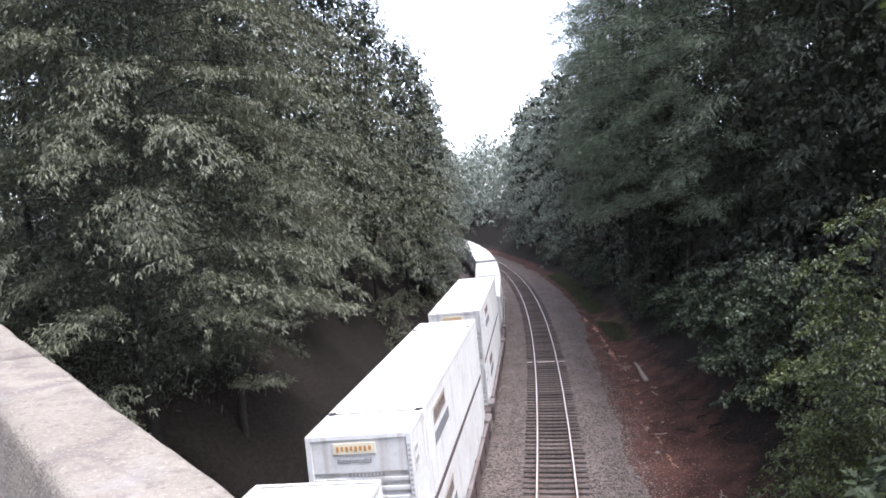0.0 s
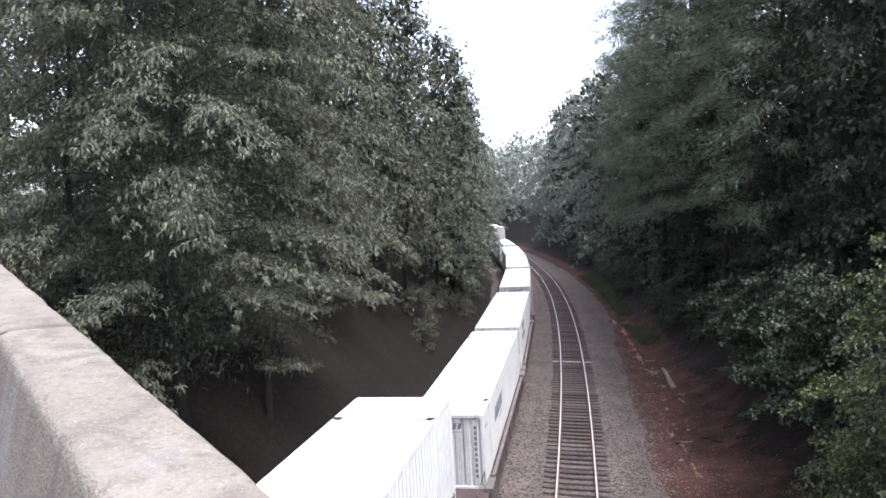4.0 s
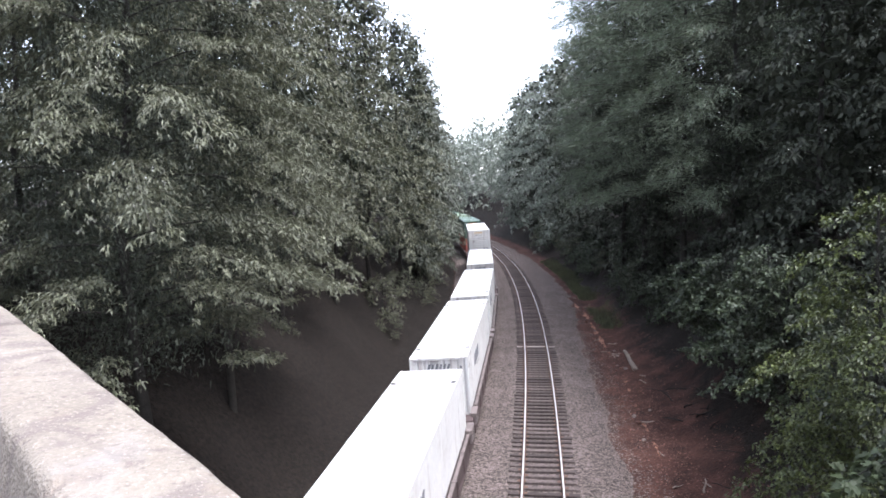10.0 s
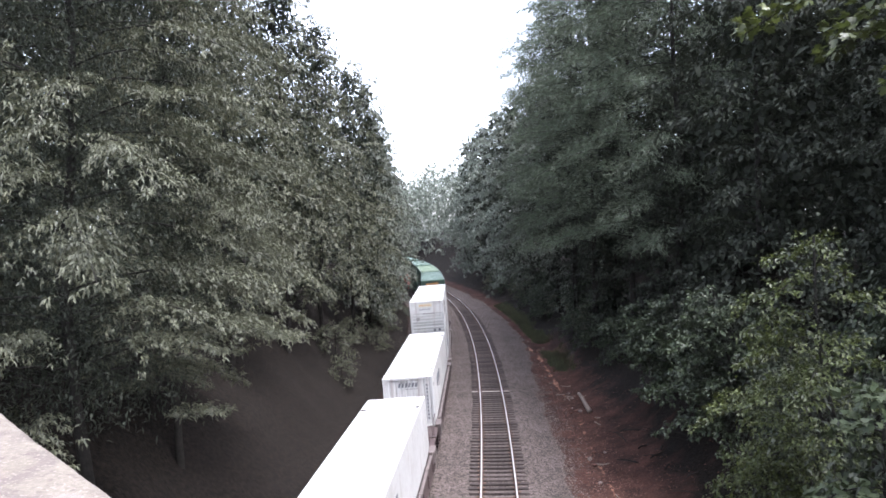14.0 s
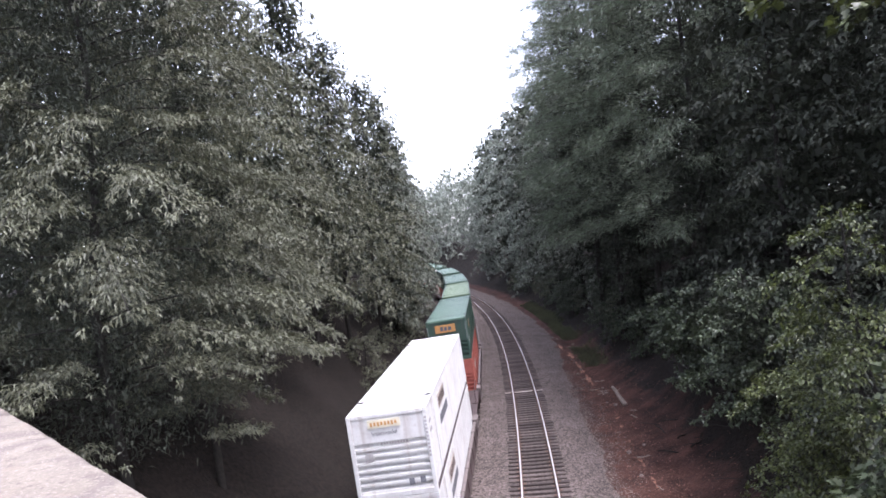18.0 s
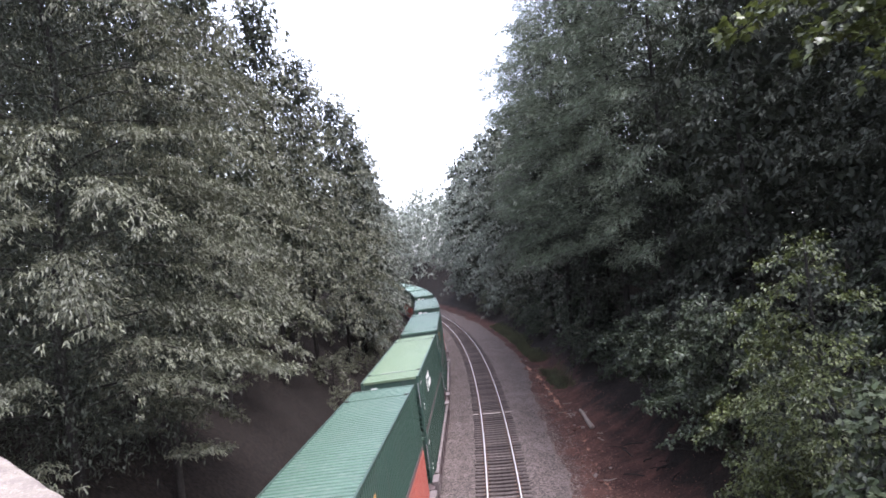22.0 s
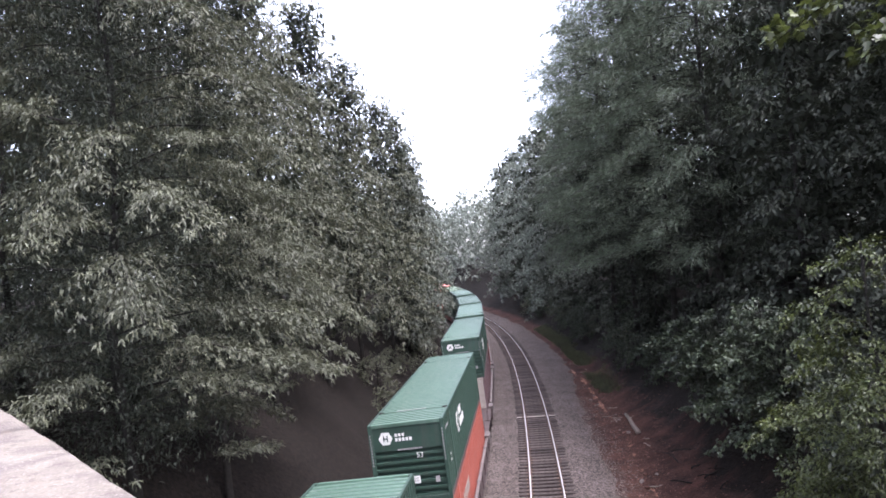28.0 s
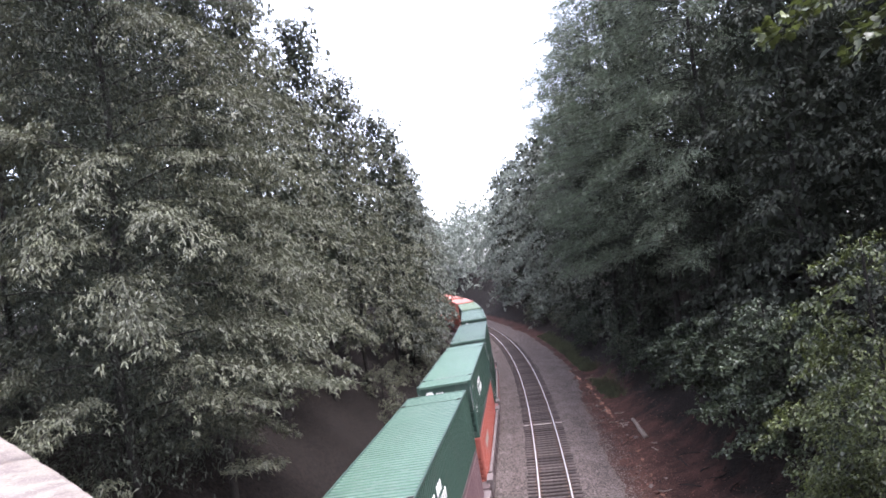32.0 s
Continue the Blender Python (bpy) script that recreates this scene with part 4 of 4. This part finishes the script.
        part("sticker", boxes((-0.86, -0.6, 0.02, 0.032, TALL - 1.5, TALL - 1.24)), FADED, root, "torn grey sticker")
        part("logo_panel", boxes((HX - 0.012, HX + 0.003, 3.2, 5.5, TALL - 0.86, TALL - 0.38)), BEIGE, root, "faded tan logo panel")
        side_bars(word(3.35, 5.4, TALL - 0.78, TALL - 0.48, 9, 0.45), CAR_GREY, root, "logo_mark", x=HX + 0.003)
        side_bars(word(3.2, 6.0, TALL - 1.42, TALL - 1.08, 10, 0.45), GREY_LOGO, root, "logo_mark")
        side_bars(word(0.35, 0.75, TALL - 0.9, TALL - 0.78, 4) + word(0.35, 0.75, TALL - 0.6, TALL - 0.5, 4), FADED, root, "number_mark")
        bars([(HX - 0.1, HX - 0.035, TALL - 0.35 - 0.12 * k, TALL - 0.28 - 0.12 * k) for k in range(11)], -0.001, FADED, root, "number_mark")
    if style == "white_smooth":
        slants([(-0.52 + a, -0.52 + b, TALL - 0.52, TALL - 0.3) for a, b, _, _ in word(0, 1.05, 0, 1, 6, 0.38)], 0.3, lambda u, v, d: (u, 0.028 - d, v), GREY_LOGO, root, "logo_mark", "dark grey slanted logo")
        bars([(-0.15 + a, -0.15 + b, TALL - 0.64, TALL - 0.59) for a, b, _, _ in word(0, 0.7, 0, 1, 10)], 0.028, FADED, root, "logo_mark")
        bars([(HX - 0.36, HX - 0.27, TALL - 0.52 - 0.19 * k, TALL - 0.4 - 0.19 * k) for k in range(10)], 0.028, GREY_LOGO, root, "number_mark")
        slants([q for q in word(3.4, 6.2, TALL - 1.3, TALL - 0.76, 6, 0.42)], 0.35, lambda u, v, d: (HX + d, u, v), GREY_LOGO, root, "logo_mark", "dark grey slanted logo")
        slants(word(4.8, 6.0, TALL - 1.55, TALL - 1.47, 9), 0.2, lambda u, v, d: (HX + d, u, v), FADED, root, "logo_mark")
        side_bars(word(0.4, 0.9, TALL - 0.6, TALL - 0.5, 5), FADED, root, "number_mark")
        bars([(-0.35, 0.05, TALL - 0.17, TALL - 0.12)], -0.004, FADED, root, "header_plate")
    if style == "green_amber":
        part("logo_panel", boxes((-0.75, 0.55, -0.002, 0.04, TALL - 0.82, TALL - 0.32), bevel=0.0), AMBER, root, "worn amber logo panel")
        bars([(-0.42, -0.22, TALL - 0.7, TALL - 0.42), (-0.16, 0.02, TALL - 0.7, TALL - 0.46), (0.08, 0.3, TALL - 0.7, TALL - 0.46)], -0.005, INK, root, "logo_mark")
        lettering("53'", 0.3, pose(-0.2, 0.012, TALL - 1.25, 90, 0, 0), CREAM, root)
        part("logo_panel", boxes((HX - 0.012, HX + 0.004, 3.8, 4.9, TALL - 1.2, TALL - 0.7)), AMBER, root, "worn amber logo panel")
        side_bars(word(3.95, 4.8, TALL - 1.08, TALL - 0.82, 3), INK, root, "logo_mark", x=HX + 0.004)
    if style in ("green_hex", "green_lime"):
        bm = bmesh.new()
        bmesh.ops.create_cone(bm, cap_ends=True, segments=6, radius1=0.24, radius2=0.24, depth=0.012, matrix=pose(-0.72, 0.022, TALL - 0.5, 90, 0, 0) @ pose(0, 0, 0, 0, 0, 30))
        part("logo_hexagon", bm, CREAM, root, "white hexagon logo")
        bars([(-0.8, -0.76, TALL - 0.6, TALL - 0.4), (-0.68, -0.64, TALL - 0.6, TALL - 0.4), (-0.76, -0.68, TALL - 0.52, TALL - 0.48)], 0.012, GREEN, root, "logo_mark")
        bars([(-0.4 + a, -0.4 + b, TALL - 0.46, TALL - 0.36) for a, b, _, _ in word(0, 0.36, 0, 1, 3)] + [(-0.4 + a, -0.4 + b, TALL - 0.62, TALL - 0.51) for a, b, _, _ in word(0, 0.6, 0, 1, 5)], 0.028, CREAM, root, "logo_mark")
        lettering("53", 0.24, pose(0.25, 0.02, TALL - 1.22, 90, 0, 0), CREAM, root)
        bars(word(-0.35, 0.5, TALL - 0.94, TALL - 0.88, 12), 0.028, FADED, root, "number_mark")
        part("placard", boxes((-0.2, 0.28, 0.01, 0.03, 0.62, 0.86)), CREAM, root, "white data placard")
        bars(word(-0.15, 0.24, 0.68, 0.73, 5) + word(-0.15, 0.24, 0.77, 0.81, 7), 0.008, FADED, root, "number_mark")
        part("data_plate", boxes((0.8, 0.94, 0.01, 0.03, 0.6, 0.8)), FADED, root, "small grey data plate")
        bm = bmesh.new()
        bmesh.ops.create_cone(bm, cap_ends=True, segments=6, radius1=0.42, radius2=0.42, depth=0.012, matrix=pose(HX + 0.002, 4.2, TALL - 1.1, 0, 90, 0))
        part("logo_hexagon", bm, CREAM, root, "white hexagon logo")
        side_bars([(3.98, 4.09, TALL - 1.36, TALL - 0.84), (4.31, 4.42, TALL - 1.36, TALL - 0.84), (4.09, 4.31, TALL - 1.16, TALL - 1.04)], GREEN, root, "logo_mark", x=HX + 0.01)
        side_bars(word(4.9, 5.9, TALL - 1.0, TALL - 0.72, 3, 0.4) + word(4.9, 6.6, TALL - 1.45, TALL - 1.15, 5, 0.4), CREAM, root, "logo_mark")
    if paint is GREEN:
        for x in (-HX + 0.03, HX - 0.1):
            bars([(x + 0.01, x + 0.045, TALL - 0.38 - 0.1 * k, TALL - 0.325 - 0.1 * k) for k in range(11)], -0.001, FADED, root, "number_mark")
        side_bars(word(0.4, 1.2, TALL - 0.48, TALL - 0.41, 8), FADED, root, "number_mark")
        side_bars(word(0.9, 1.1, TALL - 1.5, TALL - 1.42, 2) + word(0.9, 1.1, TALL - 1.7, TALL - 1.62, 2), CREAM, root, "number_mark")
        part("roof_lettering", boxes(*((-0.6 + a, -0.6 + b, 1.98, 2.08, TALL - 0.02, TALL + 0.002) for a, b, _, _ in word(0, 1.1, 0, 1, 11, 0.4))), FADED, root, "pale roof number bars")
    if style == "maroon":
        for k, (x0, x1) in enumerate(((-1.14, -0.92), (-0.84, -0.36), (-0.22, 0.12), (0.24, 0.62), (0.7, 1.14))):
            part("end_board", boxes((x0, x1, -0.03, 0.02, 0.2 if k % 2 else 0.5, TALL - 0.14), bevel=0.008), BEIGE, root, "weathered beige end board")
        part("end_rail", boxes((-1.16, 1.16, -0.06, 0.02, TALL - 0.12, TALL - 0.02), bevel=0.01), BEIGE, root, "weathered beige end rail")
        bars([(0.3 + 0.13 * (k % 2), 0.4 + 0.13 * (k % 2), TALL - 0.5 - 0.16 * k, TALL - 0.38 - 0.16 * k) for k in range(8)], -0.034, GREY_LOGO, root, "number_mark")
    if style == "red" or style == "orange":
        side_bars(word(3.0, 5.6, TALL - 1.3, TALL - 0.85, 7, 0.5), BEIGE, root, "logo_mark")
    return root


def wheelset(parent, y):
    for x in (-0.7525, 0.7525):
        bm = bmesh.new()
        bmesh.ops.create_cone(bm, cap_ends=True, segments=20, radius1=0.42, radius2=0.42, depth=0.13, matrix=pose(x, y, 0.42, 0, 90, 0))
        bmesh.ops.create_cone(bm, cap_ends=True, segments=12, radius1=0.12, radius2=0.12, depth=0.3, matrix=pose(x, y, 0.42, 0, 90, 0))
        part("wheel", bm, GRIME, parent)


def truck(parent, y):
    frame_ = boxes(*((x - 0.09, x + 0.09, y - 1.15, y + 1.15, 0.42, 0.66) for x in (-1.0, 1.0)), (-1.0, 1.0, y - 0.2, y + 0.2, 0.4, 0.7), bevel=0.03)
    part("truck_frame", frame_, GRIME, parent)
    wheelset(parent, y - 0.88), wheelset(parent, y + 0.88)


def well_car(mat, gap_front, gap_back, floor):
    """A well wagon unit; y runs from the leading end of its container."""
    root = tagged(new("well_car"), "dull red well wagon with pale top chord" if mat is CAR_RED else "dusty brown well wagon with pale top chord", "railway wagon", "wagons of the train")
    for x in (-1.5, 1.36):
        bm = boxes((x, x + 0.14, -0.5, LONG + 0.5, 0.28, 0.42), (x + 0.02, x + 0.12, -0.5, LONG + 0.5, 0.42, 0.98), bevel=0.01)
        part("side_sill", bm, mat, root)
        part("top_chord", boxes((x, x + 0.14, 0.6, LONG - 0.6, 0.98, 1.09), bevel=0.02), CHORD, root, "dusty pale top chord")
        for y in (-0.5, LONG - 0.55):  # slotted castings at the ends of the chord, with a step and a lug
            bracket = part("end_bracket", boxes((x - 0.07, x + 0.21, y, y + 1.05, 0.62, 0.74), (x - 0.07, x + 0.21, y, y + 1.05, 1.04, 1.16), *((x - 0.07, x + 0.21, y + a, y + a + 0.15, 0.74, 1.04) for a in (0, 0.3, 0.6, 0.9)), bevel=0.012), CHORD, root, "pale slotted end bracket")
            part("lug", boxes((x - 0.02, x + 0.16, y + (1.1 if y < 0 else -0.22), y + (1.28 if y < 0 else -0.04), 0.98, 1.24), bevel=0.04), CHORD, root)
        for k in range(5):
            part("chord_joint", boxes((x - 0.02, x + 0.16, 2.4 + 2.75 * k, 2.55 + 2.75 * k, 0.97, 1.11), bevel=0.01), CHORD, root)
        for k in range(8):
            part("side_rib", boxes((x - 0.015, x + 0.155, 0.7 + 2.06 * k, 0.82 + 2.06 * k, 0.42, 0.98)), mat, root)
    part("well_floor", boxes((-1.36, 1.36, 0, LONG, floor - 0.09, floor - 0.005), *((-1.36, 1.36, y, y + 0.4, 0.28, floor - 0.09) for y in (0.4, 8, 15.3))), GRIME, root)
    for a, b in ((-gap_front / 2 + 0.12, -0.12), (LONG + 0.12, LONG + gap_back / 2 - 0.12)):
        part("end_platform", boxes((-1.42, 1.42, a, b, 0.86, 1.0), (-0.35, 0.35, a, b, 0.5, 0.86), bevel=0.015), mat, root)
        if b - a > 1.2:
            for x in (-1.3, 1.3):
                part("grab_rail", tubes(bmesh.new(), [[(Vector((x, a + 0.3, 1.0)), 0.02), (Vector((x, a + 0.3, 1.7)), 0.02), (Vector((x, b - 0.3, 1.7)), 0.02), (Vector((x, b - 0.3, 1.0)), 0.02)]]), CAR_GREY, root)
            part("brake_gear", boxes((0.3, 0.75, a + 0.5, a + 0.9, 1.0, 1.5), bevel=0.03), mat, root)
    truck(root, -gap_front / 2 if gap_front < 4 else -0.95)
    if gap_back >= 4:
        truck(root, LONG + 0.95)
        part("coupler", boxes((-0.16, 0.16, LONG + gap_back / 2 - 0.5, LONG + gap_back / 2 + 0.25, 0.62, 0.9), bevel=0.04), GRIME, root)
    return root


# leading end of each unit along the line at the start, its containers from the bottom up, its wagon
UNITS = [
    (-20.6, "white_ribbed", "white_ribbed", CAR_GREY),
    (-2.9, "white_ribbed", "white_ribbed", CAR_GREY),
    (16.2, "white_ribbed", "white_ribbed", CAR_GREY),
    (35.1, "white_ribbed", "white_ribbed", CAR_GREY),
    (57.0, "white_smooth", None, CAR_GREY),
    (74.5, "white_ribbed", None, CAR_GREY),
    (94.5, "white_smooth", None, CAR_GREY),
    (112.9, "white_smooth", None, CAR_GREY),
    (130.8, "white_smooth", None, CAR_GREY),
    (151.6, "white_smooth", None, CAR_GREY),
    (169.9, "white_ribbed", "white_ribbed", CAR_GREY),
    (193.8, "red", "green_amber", CAR_GREY),
    (212.1, "green_plain", "green_lime", CAR_GREY),
    (231.2, "green_plain", "green_amber", CAR_GREY),
    (253.5, "red", "green_hex", CAR_GREY),
    (277.4, "maroon", "green_hex", CAR_GREY),
    (296.2, "red", "green_hex", CAR_GREY),
    (315.0, "green_plain", "green_plain", CAR_RED),
    (336.0, "green_plain", "green_hex", CAR_GREY),
    (354.8, "green_plain", "green_lime", CAR_RED),
    (374.0, "orange", "orange", CAR_RED),
    (393.4, "orange", "orange", CAR_RED),
    (412.2, "orange", "orange", CAR_RED),
]


def build_train():
    made = {}
    for i, (s, low, high, mat) in enumerate(UNITS):
        before = s - UNITS[i - 1][0] - LONG if i else 3.0
        after = UNITS[i + 1][0] - s - LONG if i + 1 < len(UNITS) else 3.0
        floor = 0.3 if high else 0.85
        TRAIN.append((well_car(mat, before, after, floor), s, 0.0))
        z = floor
        for style in (low, high):
            if style:
                ob = made[style] = copy_thing(made[style], Matrix()) if style in made else container(style)
                TRAIN.append((ob, s, z))
                z += TALL + 0.02


build_train()


# ---- ties: one piece each where they show best ----
def build_ties():
    track = tagged(new("track_ties"), "weathered timber ties in grey ballast", "railway ties", kind="structure")
    bm = boxes((-1.3, 1.3, -0.115, 0.115, -0.34, -0.165), bevel=0.014)
    first = part("tie", bm, TIE, track)
    plate = part("tie_plate", boxes(*((x - 0.16, x + 0.16, -0.09, 0.09, -0.165, -0.15) for x in (-0.7525, 0.7525)), bevel=0.004), RUST, track)
    rnd = random.Random(8)
    n = 0
    rest = bmesh.new()

    def at(s, off, tilt):
        p = rail_at(s, off + rnd.uniform(-0.05, 0.05))
        return pose(p.x, p.y, rnd.uniform(-0.008, 0.008), 0, 0, -math.degrees(bend(s)) + rnd.uniform(-1.2, 1.2)) @ pose(0, 0, 0, 0, -tilt, 0)

    s = 18.0
    while s < 150:
        m = at(s, 0.0, 0)
        for ob in (first, plate):
            o = ob if n == 0 else new(ob.name.split(".")[0], ob.data)
            o.parent = track
            o.matrix_basis = m
        n += 1
        s += 0.545 if n < 240 else 0.8
    p = rail_at(49.7)
    m = pose(p.x, p.y, 0.006, 0, 0, -math.degrees(bend(49.7)))
    pale = part("tie", boxes((-1.3, 1.3, -0.115, 0.115, -0.34, -0.16), bevel=0.012), BEIGE, track, "pale new tie")
    pale.matrix_basis = m
    s = -30.0
    while s < 200:
        m = at(s, TRACK2, BANK)
        vs = box(rest, -1.3, 1.3, -0.115, 0.115, -0.24, -0.165).verts[-8:]
        bmesh.ops.transform(rest, matrix=m, verts=vs)
        s += 0.56
    tagged(part("ties_under_train", rest, TIE, track), kind="stuff")


build_ties()


# ---- loose things on the ground ----
def scatter():
    rng = np.random.default_rng(5)
    # stone chips on the ballast
    n = 15000
    s, o = rng.uniform(18, 72, n), np.where(rng.uniform(0, 1, n) < 0.45, rng.uniform(-2.1, 3.4, n), 3.0 + np.abs(rng.normal(0, 0.85, n)))
    keep = (np.abs(o) > 1.32)
    s, o = s[keep], o[keep]
    prof_o, prof_z = (-2.15, -1.75, -1.3, 1.3, 1.75, 2.6, 3.6, 4.1, 5.0), (-0.3, -0.22, -0.23, -0.23, -0.22, -0.40, -0.58, -0.61, -0.6)
    p = np.array([tuple(rail_at(a, b)) for a, b in zip(s, o)])
    p[:, 2] = np.interp(o, prof_o, prof_z)
    r = rng.uniform(0.018, 0.045, (len(p), 1, 1))
    dirs = np.array(((1, 0, 0), (-1, 0, 0), (0, 1, 0), (0, -1, 0), (0, 0, 0.7), (0, 0, -0.5)))
    v = (p[:, None, :] + dirs[None] * r * rng.uniform(0.6, 1.3, (len(p), 6, 1))).reshape(-1, 3)
    f = np.array(((0, 2, 4), (2, 1, 4), (1, 3, 4), (3, 0, 4)))
    t = (np.arange(len(p))[:, None, None] * 6 + f[None]).reshape(-1, 3)
    tagged(raw_mesh("stone_chips", v, t, STONE), "loose grey stone chips on the ballast", "stones", kind="stuff")
    # crumbs of clay over the bank's foot
    n = 9000
    s, o, r = rng.uniform(22, 66, n), 4.0 + np.abs(rng.normal(0, 1.9, n)), rng.uniform(0.015, 0.06, n)
    p = np.array([(*rail_at(a, b).xy, ground_z(a, b)) for a, b in zip(s, o)])
    v = (p[:, None, :] + dirs[None] * r[:, None, None] * rng.uniform(0.6, 1.3, (n, 6, 1))).reshape(-1, 3)
    t = (np.arange(n)[:, None, None] * 6 + f[None]).reshape(-1, 3)
    tagged(raw_mesh("clay_crumbs", v, t, CRUMBS), "crumbs of red clay and gravel on the bank's foot", "clay", kind="stuff")
    # rough grass along the foot of the right-hand bank
    n = 2600
    s, o = rng.uniform(54, 108, n), rng.normal(6.4, 0.55, n) - 0.4
    keep = np.array([noise.noise((a * 0.12, b * 0.4, 7.0)) > -0.15 for a, b in zip(s, o)]) & (o > 5.3)
    spots = np.array([(*rail_at(a, b).xy, ground_z(a, b)) for a, b in zip(s[keep], o[keep])])
    v, t = leaves(rng, spots, np.zeros_like(spots) + (0, 0, 1.2), 9, 0.34, 0.03, 0.09, -0.4, 0.5)
    tagged(raw_mesh("rough_grass", v, t, GRASS), "thin rough grass at the foot of the bank", "grass", kind="stuff")
    # a bleached log and fallen sticks
    def stick(name, label, s, o, length, radius, turn, mat, tilt=4, bow=0.03):
        bm = tubes(bmesh.new(), [[(Vector((length * (k / 5 - 0.5), bow * length * math.sin(k * 1.3), 0.02 * math.sin(k * 2))), radius * (1.1 - 0.09 * k)) for k in range(6)]], 8)
        bmesh.ops.holes_fill(bm, edges=bm.edges)
        ob = tagged(part(name, bm, mat, smooth=True), label, "log")
        q = rail_at(s, o)
        ob.matrix_basis = pose(q.x, q.y, ground_z(s, o) + radius * 0.8, 0, tilt, turn)

    stick("log", "bleached fallen log lying on the clay bank", 46.7, 5.93, 4.6, 0.15, 84, WEATHERED, -1, 0.004)
    rnd = random.Random(12)
    for s, o, l in ((24.5, 7.2, 1.6), (29, 7.9, 2.2), (30.5, 8.3, 2.6), (33, 8.0, 1.9), (27, 6.6, 1.1), (48.5, 5.2, 1.0), (49.3, 5.4, 0.8), (36, 7.4, 1.4)) + tuple((rnd.uniform(33.5, 39.5), rnd.uniform(6.6, 9.0), rnd.uniform(1.2, 3.0)) for _ in range(14)) + tuple((rnd.uniform(26, 70), rnd.uniform(4.6, 6.6), rnd.uniform(0.4, 1.1)) for _ in range(14)):
        stick("fallen_stick", "thin grey fallen branch on the clay bank", s, o, l, rnd.uniform(0.02, 0.045), rnd.uniform(0, 180), WEATHERED if o < 6.4 else BARK, rnd.uniform(-9, 9))
    # clods and stones along the ditch
    for k in range(34):
        s, o, r = rnd.uniform(26, 75), rnd.uniform(4.3, 5.6), rnd.uniform(0.06, 0.2)
        bm = bmesh.new()
        bmesh.ops.create_icosphere(bm, subdivisions=1, radius=r)
        for v in bm.verts:
            v.co *= 0.75 + 0.5 * noise.noise(v.co * 5 + Vector((k, 0, 0)))
            v.co.z *= 0.7
        q = rail_at(s, o)
        ob = tagged(part("clod", bm, CLAY if k % 3 else STONE), "lump of earth at the ditch's edge" if k % 3 else "grey stone at the ditch's edge", "stone", "clods along the ditch")
        ob.matrix_basis = pose(q.x, q.y, max(ground_z(s, o), -0.6) + r * 0.3)


scatter()


def motions():
    times = [0.8 * k for k in range(41)]
    for ob, s, z in TRAIN:
        rows = []
        for t in times:
            a, b = rail_at(s - SPEED * t, TRACK2), rail_at(s + LONG - SPEED * t, TRACK2)
            turn = -math.degrees(math.atan2(b.x - a.x, b.y - a.y))
            rows.append((t, pose(a.x, a.y, 0, 0, 0, turn) @ pose(0, 0, 0, 0, -BANK, 0) @ pose(0, 0, z)))
        walk(ob, rows)


motions()
